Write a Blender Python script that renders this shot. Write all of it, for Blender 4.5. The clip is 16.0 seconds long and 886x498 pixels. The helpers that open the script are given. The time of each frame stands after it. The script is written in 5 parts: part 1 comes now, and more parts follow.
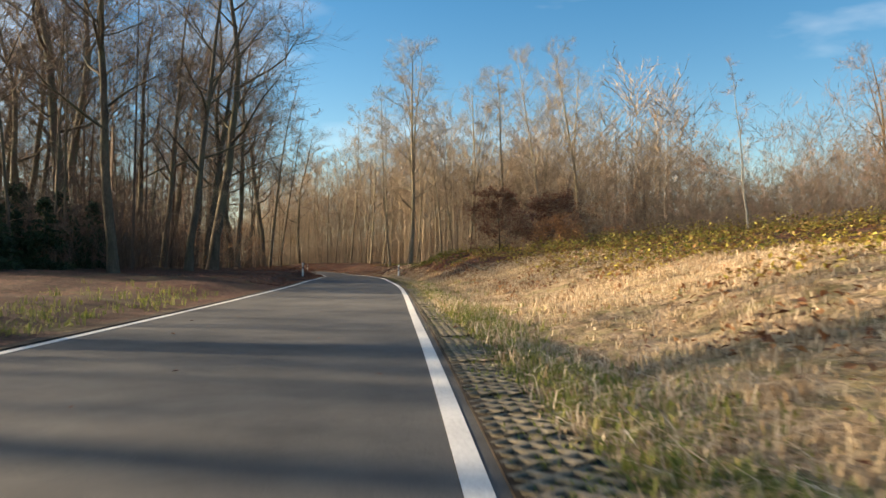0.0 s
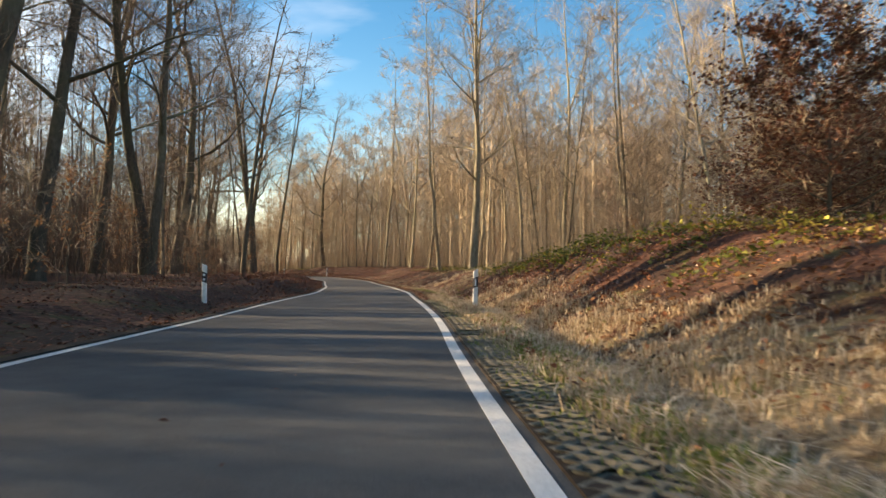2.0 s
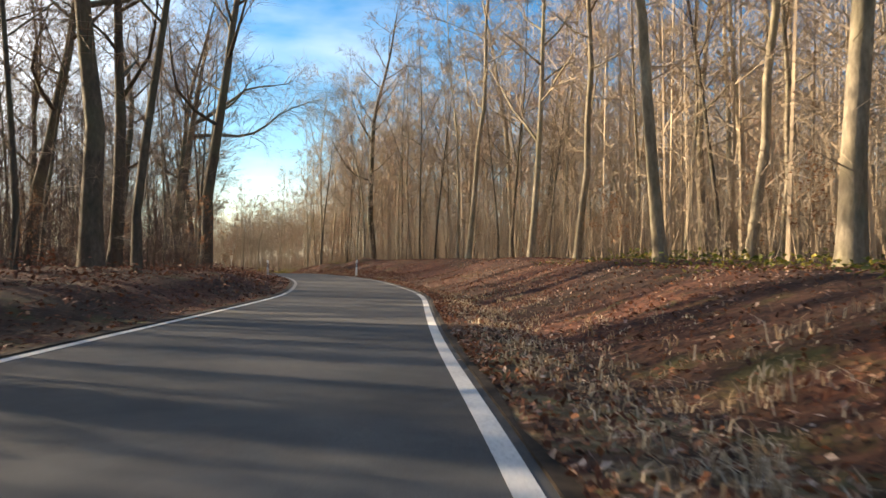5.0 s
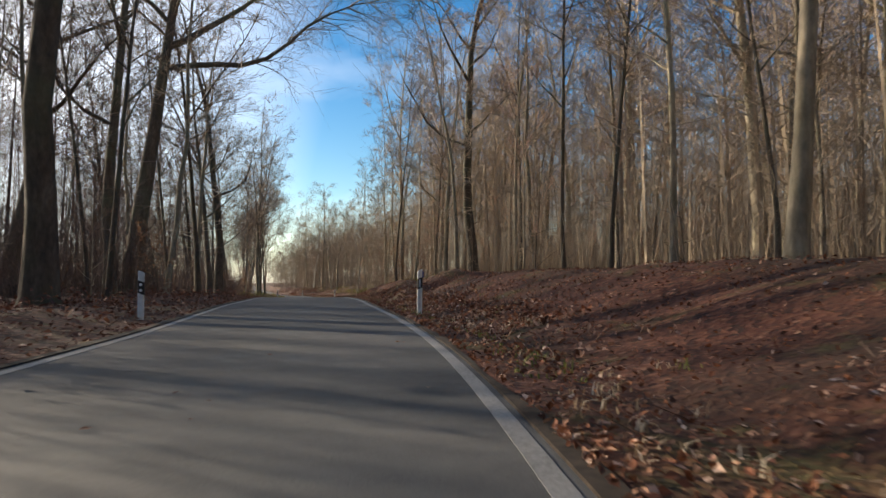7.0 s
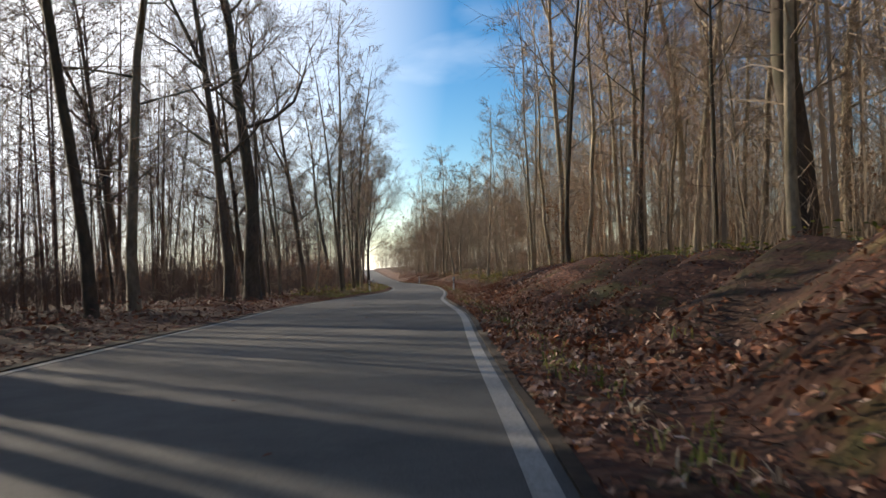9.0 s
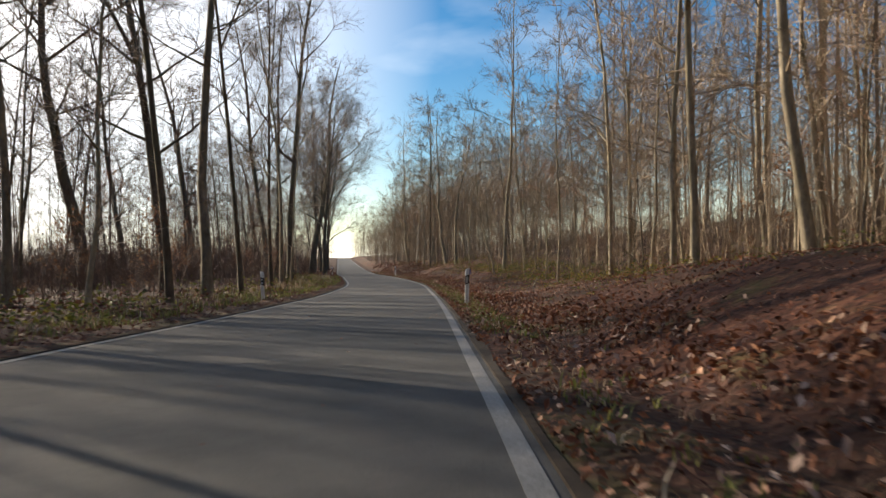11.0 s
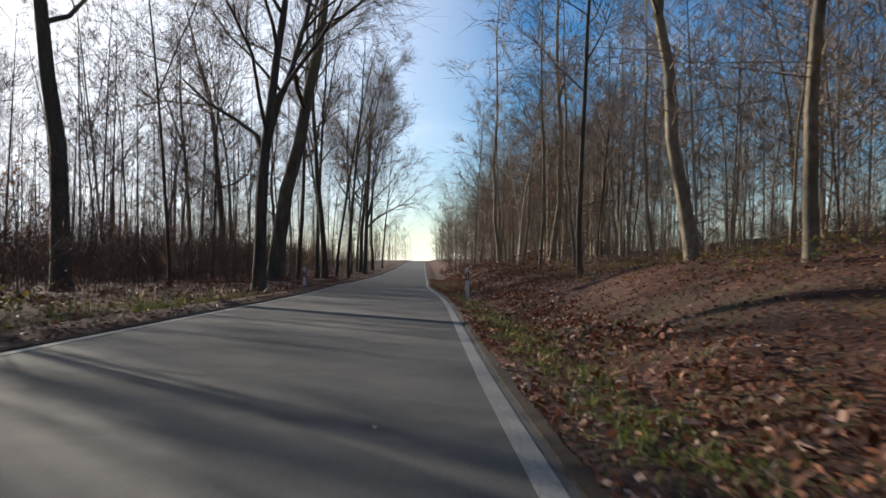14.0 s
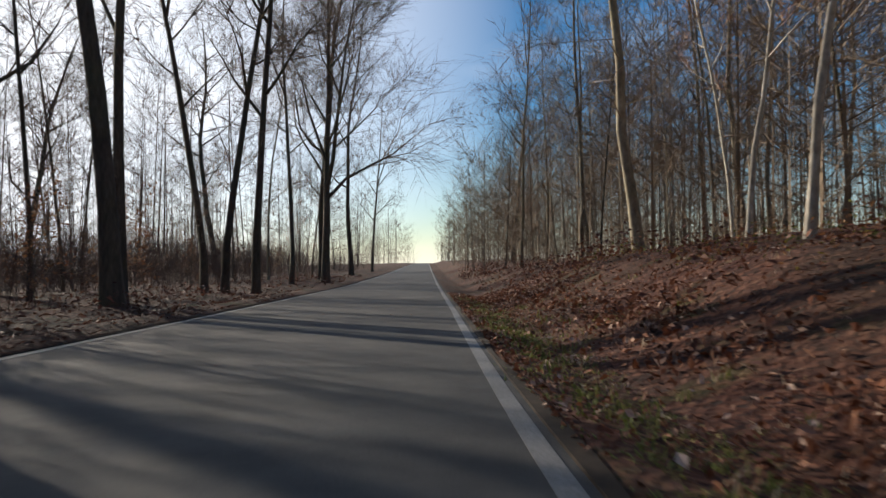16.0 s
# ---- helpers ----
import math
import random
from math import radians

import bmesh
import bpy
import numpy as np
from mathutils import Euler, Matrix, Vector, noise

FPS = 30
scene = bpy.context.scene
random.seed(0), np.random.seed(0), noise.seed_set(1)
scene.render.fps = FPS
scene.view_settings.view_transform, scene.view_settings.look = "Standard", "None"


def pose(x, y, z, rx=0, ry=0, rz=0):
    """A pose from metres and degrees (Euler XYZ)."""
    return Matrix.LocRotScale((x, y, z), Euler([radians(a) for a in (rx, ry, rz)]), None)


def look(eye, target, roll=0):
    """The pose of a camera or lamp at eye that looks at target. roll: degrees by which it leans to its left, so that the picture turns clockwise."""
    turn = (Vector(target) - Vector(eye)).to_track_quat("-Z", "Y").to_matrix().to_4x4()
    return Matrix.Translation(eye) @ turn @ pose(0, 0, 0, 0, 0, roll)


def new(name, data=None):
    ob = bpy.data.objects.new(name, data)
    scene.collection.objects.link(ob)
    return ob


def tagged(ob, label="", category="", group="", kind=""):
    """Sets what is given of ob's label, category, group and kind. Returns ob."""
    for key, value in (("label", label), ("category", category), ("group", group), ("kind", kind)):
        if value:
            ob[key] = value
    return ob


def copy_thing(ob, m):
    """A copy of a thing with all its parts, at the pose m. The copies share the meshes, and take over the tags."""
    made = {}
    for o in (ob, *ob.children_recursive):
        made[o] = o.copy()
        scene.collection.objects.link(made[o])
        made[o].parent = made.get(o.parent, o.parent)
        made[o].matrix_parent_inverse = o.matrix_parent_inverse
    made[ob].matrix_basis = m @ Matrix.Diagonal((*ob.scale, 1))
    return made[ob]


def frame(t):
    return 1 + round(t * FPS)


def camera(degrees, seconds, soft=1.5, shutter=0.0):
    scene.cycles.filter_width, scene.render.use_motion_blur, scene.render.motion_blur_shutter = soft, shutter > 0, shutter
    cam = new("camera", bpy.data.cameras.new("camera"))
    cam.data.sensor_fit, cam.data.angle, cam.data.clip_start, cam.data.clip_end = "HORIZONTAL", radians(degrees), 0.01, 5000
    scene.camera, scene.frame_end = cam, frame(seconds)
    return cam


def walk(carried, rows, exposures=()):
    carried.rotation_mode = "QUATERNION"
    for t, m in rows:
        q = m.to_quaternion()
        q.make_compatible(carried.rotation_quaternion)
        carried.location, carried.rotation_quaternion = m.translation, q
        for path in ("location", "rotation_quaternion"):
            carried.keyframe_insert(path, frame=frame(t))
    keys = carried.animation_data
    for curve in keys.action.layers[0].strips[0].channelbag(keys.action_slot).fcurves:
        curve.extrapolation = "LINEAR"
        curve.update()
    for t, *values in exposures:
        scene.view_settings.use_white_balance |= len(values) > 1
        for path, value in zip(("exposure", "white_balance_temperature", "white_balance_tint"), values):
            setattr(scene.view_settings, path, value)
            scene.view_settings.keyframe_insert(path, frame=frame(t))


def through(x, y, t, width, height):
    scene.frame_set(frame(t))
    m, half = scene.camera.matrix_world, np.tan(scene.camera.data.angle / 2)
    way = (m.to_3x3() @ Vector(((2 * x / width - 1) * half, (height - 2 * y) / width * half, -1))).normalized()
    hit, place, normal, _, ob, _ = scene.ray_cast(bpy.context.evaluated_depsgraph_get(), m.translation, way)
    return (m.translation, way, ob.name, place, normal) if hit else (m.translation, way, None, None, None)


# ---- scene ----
cam = camera(60.2, 16.0, soft=1.5, shutter=0.1)
WALK = [
    (0.0, pose(0.000, -0.000, 1.000, 91.70, 0.02, -0.09)),
    (0.5, pose(-0.558, 8.817, 1.073, 91.71, -0.32, 1.77)),
    (1.0, pose(-1.249, 17.598, 1.161, 91.87, -0.26, 3.19)),
    (1.5, pose(-1.860, 26.324, 1.266, 91.99, 0.00, 1.39)),
    (2.0, pose(-2.753, 34.815, 1.354, 91.98, -0.04, 3.28)),
    (2.5, pose(-3.774, 42.993, 1.413, 91.84, -0.06, 6.59)),
    (3.0, pose(-4.609, 51.069, 1.452, 91.57, 0.17, 2.94)),
    (3.5, pose(-5.670, 58.962, 1.469, 91.48, -0.06, 6.43)),
    (4.0, pose(-6.669, 66.592, 1.462, 91.28, 0.17, 4.59)),
    (4.2, pose(-7.099, 69.632, 1.459, 91.31, -0.21, 7.44)),
    (6.3, pose(-13.400, 101.840, 1.680, 92.83, -0.90, 11.72)),
    (6.5, pose(-14.246, 104.932, 1.745, 92.88, -1.30, 14.65)),
    (7.0, pose(-16.864, 112.527, 1.800, 92.94, -0.05, 17.36)),
    (7.5, pose(-19.569, 119.978, 1.968, 92.92, -0.90, 19.18)),
    (8.0, pose(-22.633, 127.121, 2.073, 92.49, -0.12, 22.25)),
    (8.5, pose(-25.995, 134.089, 2.141, 92.23, -0.44, 26.21)),
    (9.0, pose(-29.612, 141.083, 2.161, 91.59, 2.17, 26.93)),
    (9.2, pose(-31.087, 143.899, 2.197, 91.80, 1.62, 25.33)),
    (11.3, pose(-47.937, 176.286, 1.782, 90.63, 0.78, 25.44)),
    (11.5, pose(-49.633, 179.744, 1.711, 90.64, 0.79, 24.58)),
    (12.0, pose(-54.074, 188.585, 1.525, 90.79, 0.15, 25.14)),
    (12.5, pose(-58.725, 197.404, 1.412, 90.92, -0.10, 27.22)),
    (13.0, pose(-63.584, 205.940, 1.335, 91.01, 0.24, 28.81)),
    (13.5, pose(-68.419, 214.322, 1.321, 91.26, -0.71, 29.64)),
    (14.0, pose(-73.541, 222.469, 1.309, 91.36, -0.89, 31.92)),
    (14.5, pose(-78.798, 230.560, 1.268, 91.37, -0.73, 32.52)),
    (15.0, pose(-84.041, 238.763, 1.207, 91.41, -0.09, 31.36)),
    (15.5, pose(-89.613, 246.930, 1.131, 91.52, 0.30, 32.75)),
    (16.0, pose(-95.440, 255.147, 1.078, 91.60, 0.44, 32.21)),
]
walk(cam, WALK, [(0.0, 1.85, 8300, 12), (1.0, 1.9, 9200, 14), (1.5, 1.75, 8600, 13), (2.0, 2.15, 8700, 13), (2.5, 2.1, 8400, 13), (3.5, 2.05, 8000, 13), (4.0, 2.1, 7900, 13), (6.5, 1.85, 7200, 12), (7.0, 1.45, 6800, 11), (7.5, 1.65, 7300, 11), (8.0, 1.5, 7000, 12), (9.0, 1.3, 6700, 11), (11.5, 1.25, 6900, 11), (12.0, 1.1, 6500, 11), (12.5, 1.05, 6300, 11), (13.0, 1.15, 6500, 11), (14.0, 0.85, 6200, 11), (15.0, 0.75, 6100, 11), (16.0, 0.65, 6300, 11)])

# ---- sky, sun, exposure ----
SUN_AZ, SUN_EL = 78.0, 15.5
world = bpy.data.worlds.new("world")
scene.world = world
world.use_nodes = True
wt = world.node_tree
sky = wt.nodes.new("ShaderNodeTexSky")
sky.sky_type, sky.sun_disc = "NISHITA", False
sky.sun_elevation, sky.sun_rotation = radians(SUN_EL), radians(-SUN_AZ)
sky.air_density, sky.dust_density, sky.ozone_density = 0.9, 0.15, 1.2
coord = wt.nodes.new("ShaderNodeTexCoord")
stretch = wt.nodes.new("ShaderNodeMapping")
stretch.inputs["Scale"].default_value = (1.2, 3.0, 5.0)
stretch.inputs["Rotation"].default_value = (0.3, 0.2, 0.6)
cirrus = wt.nodes.new("ShaderNodeTexNoise")
cirrus.inputs["Scale"].default_value, cirrus.inputs["Detail"].default_value = 1.6, 6.0
cirrus_ramp = wt.nodes.new("ShaderNodeValToRGB")
cirrus_ramp.color_ramp.elements[0].position, cirrus_ramp.color_ramp.elements[1].position = 0.54, 0.9
cirrus_ramp.color_ramp.elements[1].color = (0.33, 0.33, 0.33, 1)
cloud_mix = wt.nodes.new("ShaderNodeMix")
cloud_mix.data_type = "RGBA"
cloud_mix.inputs["B"].default_value = (12.5, 12.6, 12.8, 1)
wt.links.new(coord.outputs["Generated"], stretch.inputs["Vector"])
wt.links.new(stretch.outputs[0], cirrus.inputs["Vector"])
wt.links.new(cirrus.outputs["Fac"], cirrus_ramp.inputs[0])
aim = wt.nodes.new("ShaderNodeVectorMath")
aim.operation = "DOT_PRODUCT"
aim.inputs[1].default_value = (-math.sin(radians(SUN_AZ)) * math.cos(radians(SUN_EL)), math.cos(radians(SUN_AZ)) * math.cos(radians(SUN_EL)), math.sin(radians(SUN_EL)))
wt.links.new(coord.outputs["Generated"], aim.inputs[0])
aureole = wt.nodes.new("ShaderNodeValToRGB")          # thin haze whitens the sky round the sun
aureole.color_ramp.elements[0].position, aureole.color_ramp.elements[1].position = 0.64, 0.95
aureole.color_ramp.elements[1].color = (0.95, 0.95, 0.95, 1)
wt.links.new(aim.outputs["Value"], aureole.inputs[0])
rise_of = wt.nodes.new("ShaderNodeSeparateXYZ")
wt.links.new(coord.outputs["Generated"], rise_of.inputs[0])
mist = wt.nodes.new("ShaderNodeValToRGB")             # pale haze low over the horizon, all round
mist.color_ramp.elements[0].position, mist.color_ramp.elements[1].position = 0.0, 0.12
mist.color_ramp.elements[0].color, mist.color_ramp.elements[1].color = (0.65, 0.65, 0.65, 1), (0, 0, 0, 1)
mist.color_ramp.elements.new(0.04).color = (0.25, 0.25, 0.25, 1)
wt.links.new(rise_of.outputs["Z"], mist.inputs[0])
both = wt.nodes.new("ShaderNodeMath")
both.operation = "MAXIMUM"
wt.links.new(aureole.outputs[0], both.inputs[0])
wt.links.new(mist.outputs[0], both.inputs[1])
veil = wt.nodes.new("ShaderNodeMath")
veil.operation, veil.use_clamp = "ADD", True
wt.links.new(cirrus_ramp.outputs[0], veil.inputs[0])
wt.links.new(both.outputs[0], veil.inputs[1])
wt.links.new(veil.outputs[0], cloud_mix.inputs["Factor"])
blue = wt.nodes.new("ShaderNodeHueSaturation")
blue.inputs["Hue"].default_value, blue.inputs["Saturation"].default_value = 0.504, 1.5
wt.links.new(sky.outputs[0], blue.inputs["Color"])
wt.links.new(blue.outputs[0], cloud_mix.inputs["A"])
wt.links.new(cloud_mix.outputs["Result"], wt.nodes["Background"].inputs[0])
wt.nodes["Background"].inputs[1].default_value = 0.066
sun = new("sun", bpy.data.lights.new("sun", "SUN"))
sun.data.energy, sun.data.angle, sun.data.color = 5.0, radians(0.6), (1.0, 0.86, 0.68)
sun.matrix_world = look((-math.sin(radians(SUN_AZ)), math.cos(radians(SUN_AZ)), math.tan(radians(SUN_EL))), (0, 0, 0))


# ---- materials ----
def material(name, rough=0.85):
    m = bpy.data.materials.new(name)
    m.use_nodes = True
    b = m.node_tree.nodes["Principled BSDF"]
    b.inputs["Roughness"].default_value = rough
    b.inputs["Specular IOR Level"].default_value = 0.25
    return m, m.node_tree, b


def tex_noise(nt, scale, detail=4.0, rough=0.55, stretch=None):
    n = nt.nodes.new("ShaderNodeTexNoise")
    n.inputs["Scale"].default_value, n.inputs["Detail"].default_value, n.inputs["Roughness"].default_value = scale, detail, rough
    c = nt.nodes.new("ShaderNodeTexCoord")
    if stretch:
        k = nt.nodes.new("ShaderNodeMapping")
        k.inputs["Scale"].default_value = stretch
        nt.links.new(c.outputs["Object"], k.inputs[0])
        nt.links.new(k.outputs[0], n.inputs["Vector"])
    else:
        nt.links.new(c.outputs["Object"], n.inputs["Vector"])
    return n


def ramp(nt, source, stops):
    r = nt.nodes.new("ShaderNodeValToRGB")
    e = r.color_ramp.elements
    while len(e) < len(stops):
        e.new(0.5)
    for el, (p, c) in zip(e, stops):
        el.position, el.color = p, (*c, 1)
    nt.links.new(source, r.inputs[0])
    return r


def mix(nt, fac, a, b, mode="MIX"):
    n = nt.nodes.new("ShaderNodeMix")
    n.data_type, n.blend_type = "RGBA", mode
    for key, v in (("Factor", fac), ("A", a), ("B", b)):
        if hasattr(v, "is_output"):
            nt.links.new(v, n.inputs[key])
        elif isinstance(v, tuple):
            n.inputs[key].default_value = (*v, 1)
        else:
            n.inputs[key].default_value = v
    return n.outputs["Result"]


def bump(nt, b, source, strength, dist):
    n = nt.nodes.new("ShaderNodeBump")
    n.inputs["Strength"].default_value, n.inputs["Distance"].default_value = strength, dist
    nt.links.new(source, n.inputs["Height"])
    nt.links.new(n.outputs[0], b.inputs["Normal"])


def bark_material(name, dark, light, algae):
    m, nt, b = material(name, 0.9)
    n1 = tex_noise(nt, 1.6, 5, 0.6, (2.0, 2.0, 0.5))
    n2 = tex_noise(nt, 14, 4, 0.6, (1, 1, 0.35))
    base = ramp(nt, n1.outputs["Fac"], [(0.3, dark), (0.7, light)])
    fine = ramp(nt, n2.outputs["Fac"], [(0.3, (0.6, 0.6, 0.6)), (0.7, (1.15, 1.15, 1.15))])
    col = mix(nt, 1.0, base.outputs[0], fine.outputs[0], "MULTIPLY")
    n3 = tex_noise(nt, 0.5, 3)
    patch = ramp(nt, n3.outputs["Fac"], [(0.45, (0, 0, 0)), (0.7, (0.7, 0.7, 0.7))])
    col = mix(nt, patch.outputs[0], col, algae)
    info = nt.nodes.new("ShaderNodeObjectInfo")
    vary = ramp(nt, info.outputs["Random"], [(0.0, (0.75, 0.74, 0.72)), (1.0, (1.2, 1.17, 1.1))])
    col = mix(nt, 1.0, col, vary.outputs[0], "MULTIPLY")
    nt.links.new(col, b.inputs["Base Color"])
    bump(nt, b, n2.outputs["Fac"], 0.5, 0.03)
    return m


BARK = bark_material("beech_bark", (0.15, 0.125, 0.092), (0.40, 0.345, 0.26), (0.24, 0.22, 0.12))
# Darker copy of the beech bark; on the left beeches it carries shade.
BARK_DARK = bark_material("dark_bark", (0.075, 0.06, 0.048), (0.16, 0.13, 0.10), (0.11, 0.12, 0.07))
BARK_BIRCH = bark_material("birch_bark", (0.36, 0.33, 0.28), (0.66, 0.62, 0.54), (0.4, 0.36, 0.28))


def twig_material(name, a, c):
    m, nt, b = material(name, 0.8)
    info = nt.nodes.new("ShaderNodeNewGeometry")
    r = ramp(nt, info.outputs["Random Per Island"], [(0.0, a), (1.0, c)])
    oi = nt.nodes.new("ShaderNodeObjectInfo")
    v = ramp(nt, oi.outputs["Random"], [(0.0, (0.75, 0.72, 0.7)), (1.0, (1.2, 1.2, 1.2))])
    nt.links.new(mix(nt, 1.0, r.outputs[0], v.outputs[0], "MULTIPLY"), b.inputs["Base Color"])
    return m


TWIG = twig_material("beech_twigs", (0.235, 0.18, 0.122), (0.45, 0.36, 0.255))
# Brown of the shrubs, also the darkened crowns of backlit beeches.
TWIG_MID = twig_material("brown_shrub_and_backlit_twigs", (0.13, 0.095, 0.068), (0.27, 0.20, 0.145))
# Darker copy of the beech twigs: the left wood's shade in the colour.
TWIG_DARK = twig_material("shade_toned_twigs", (0.075, 0.049, 0.037), (0.17, 0.115, 0.085))
TWIG_RED = twig_material("reddish_twigs", (0.19, 0.112, 0.08), (0.33, 0.21, 0.15))
TWIG_PALE = twig_material("pale_shrub_twigs", (0.28, 0.165, 0.115), (0.48, 0.32, 0.22))


def leaf_material(name, stops, rough=0.6, through=0.25):
    m, nt, b = material(name, rough)
    info = nt.nodes.new("ShaderNodeNewGeometry")
    r = ramp(nt, info.outputs["Random Per Island"], stops)
    nt.links.new(r.outputs[0], b.inputs["Base Color"])
    t = nt.nodes.new("ShaderNodeBsdfTranslucent")
    nt.links.new(r.outputs[0], t.inputs[0])
    s = nt.nodes.new("ShaderNodeMixShader")
    s.inputs[0].default_value = through
    nt.links.new(b.outputs[0], s.inputs[1])
    nt.links.new(t.outputs[0], s.inputs[2])
    nt.links.new(s.outputs[0], nt.nodes["Material Output"].inputs[0])
    return m


LEAF_BROWN = leaf_material("withered_beech_leaves", [(0.0, (0.13, 0.05, 0.025)), (0.5, (0.24, 0.11, 0.05)), (1.0, (0.38, 0.20, 0.09))])
LEAF_RUST = leaf_material("rust_beech_leaves", [(0.0, (0.20, 0.08, 0.04)), (0.5, (0.38, 0.18, 0.08)), (1.0, (0.55, 0.32, 0.15))])
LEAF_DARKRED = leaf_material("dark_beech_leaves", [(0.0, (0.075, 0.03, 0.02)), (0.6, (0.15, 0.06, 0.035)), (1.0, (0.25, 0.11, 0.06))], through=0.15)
LITTER = leaf_material("fallen_leaves", [(0.0, (0.05, 0.022, 0.013)), (0.45, (0.16, 0.056, 0.028)), (0.8, (0.31, 0.125, 0.058)), (0.93, (0.42, 0.25, 0.165)), (1.0, (0.62, 0.46, 0.36))], 0.75, 0.1)
LITTER_PALE = leaf_material("bleached_fallen_leaves", [(0.0, (0.20, 0.095, 0.06)), (0.5, (0.36, 0.21, 0.145)), (1.0, (0.60, 0.44, 0.34))], 0.75, 0.1)
GRASS_DRY = leaf_material("dry_grass", [(0.0, (0.27, 0.18, 0.105)), (0.5, (0.45, 0.34, 0.22)), (1.0, (0.74, 0.63, 0.47))], 0.8)
GRASS_GREEN = leaf_material("green_grass", [(0.0, (0.09, 0.12, 0.025)), (0.6, (0.17, 0.20, 0.045)), (1.0, (0.34, 0.31, 0.10))], 0.7)
BRAMBLE = leaf_material("bramble_leaves", [(0.0, (0.05, 0.07, 0.015)), (0.5, (0.12, 0.14, 0.025)), (0.8, (0.24, 0.22, 0.04)), (1.0, (0.42, 0.33, 0.06))], 0.6)
BRAMBLE_OLD = leaf_material("yellowing_bramble_leaves", [(0.0, (0.13, 0.075, 0.03)), (0.45, (0.27, 0.17, 0.06)), (0.75, (0.33, 0.29, 0.06)), (1.0, (0.52, 0.43, 0.10))], 0.6)
NEEDLES = leaf_material("spruce_needles", [(0.0, (0.012, 0.025, 0.012)), (1.0, (0.035, 0.06, 0.025))], 0.6, 0.05)


def ground_material():
    m, nt, b = material("forest_floor", 0.95)
    n_big = tex_noise(nt, 0.22, 4)
    n_mid = tex_noise(nt, 2.2, 5, 0.65)
    vor = nt.nodes.new("ShaderNodeTexVoronoi")
    vor.inputs["Scale"].default_value = 13.0
    c = nt.nodes.new("ShaderNodeTexCoord")
    warp = tex_noise(nt, 9, 3)
    add = mix(nt, 0.12, c.outputs["Object"], warp.outputs["Color"], "ADD")
    nt.links.new(add, vor.inputs["Vector"])
    leaf = ramp(nt, vor.outputs["Color"], [(0.1, (0.022, 0.010, 0.007)), (0.45, (0.072, 0.024, 0.014)), (0.8, (0.128, 0.05, 0.029)), (1.0, (0.22, 0.12, 0.075))])
    soil = ramp(nt, n_mid.outputs["Fac"], [(0.3, (0.018, 0.012, 0.008)), (0.7, (0.055, 0.034, 0.021))])
    bare = ramp(nt, n_big.outputs["Fac"], [(0.42, (0, 0, 0)), (0.62, (0.75, 0.75, 0.75))])
    floor = mix(nt, bare.outputs[0], leaf.outputs[0], soil.outputs[0])
    n_moss = tex_noise(nt, 0.8, 5, 0.7)
    moss = ramp(nt, n_moss.outputs["Fac"], [(0.54, (0, 0, 0)), (0.68, (0.6, 0.6, 0.6))])
    floor = mix(nt, moss.outputs[0], floor, (0.075, 0.08, 0.02))
    straw = tex_noise(nt, 16, 5, 0.7, (1, 1, 1))
    meadow = ramp(nt, straw.outputs["Fac"], [(0.28, (0.12, 0.082, 0.05)), (0.5, (0.31, 0.225, 0.14)), (0.75, (0.53, 0.425, 0.285))])
    green = ramp(nt, n_mid.outputs["Fac"], [(0.45, (0, 0, 0)), (0.7, (0.7, 0.7, 0.7))])
    gap = tex_noise(nt, 3.4, 5, 0.7)
    gaps = ramp(nt, gap.outputs["Fac"], [(0.36, (0.30, 0.25, 0.21)), (0.55, (1.0, 1.0, 1.0)), (0.75, (1.15, 1.08, 1.02))])
    mat2 = mix(nt, 1.0, meadow.outputs[0], gaps.outputs[0], "MULTIPLY")
    meadow2 = mix(nt, green.outputs[0], mat2, (0.15, 0.15, 0.05))
    at = nt.nodes.new("ShaderNodeAttribute")
    at.attribute_name = "meadow"
    wob = nt.nodes.new("ShaderNodeMath")
    wob.operation = "MULTIPLY_ADD"
    nt.links.new(n_mid.outputs["Fac"], wob.inputs[0])
    wob.inputs[1].default_value, wob.inputs[2].default_value = 0.8, -0.4
    sm = nt.nodes.new("ShaderNodeMath")
    sm.operation, sm.use_clamp = "ADD", True
    nt.links.new(at.outputs["Fac"], sm.inputs[0])
    nt.links.new(wob.outputs[0], sm.inputs[1])
    sharp = ramp(nt, sm.outputs[0], [(0.4, (0, 0, 0)), (0.65, (1, 1, 1))])
    col = mix(nt, sharp.outputs[0], floor, meadow2)
    nt.links.new(col, b.inputs["Base Color"])
    bump(nt, b, vor.outputs["Distance"], 0.8, 0.03)
    return m


def asphalt_material():
    m, nt, b = material("worn_asphalt", 0.82)
    grain = tex_noise(nt, 140, 2, 0.7)
    blot = tex_noise(nt, 0.55, 5, 0.6)
    streak = tex_noise(nt, 2.5, 4, 0.6)
    base = ramp(nt, blot.outputs["Fac"], [(0.28, (0.051, 0.053, 0.054)), (0.72, (0.104, 0.104, 0.101))])
    g = ramp(nt, grain.outputs["Fac"], [(0.3, (0.55, 0.55, 0.56)), (0.7, (1.4, 1.38, 1.35))])
    col = mix(nt, 1.0, base.outputs[0], g.outputs[0], "MULTIPLY")
    s = ramp(nt, streak.outputs["Fac"], [(0.35, (0.85, 0.85, 0.86)), (0.65, (1.1, 1.1, 1.08))])
    col = mix(nt, 1.0, col, s.outputs[0], "MULTIPLY")
    nt.links.new(col, b.inputs["Base Color"])
    bump(nt, b, grain.outputs["Fac"], 0.5, 0.006)
    return m


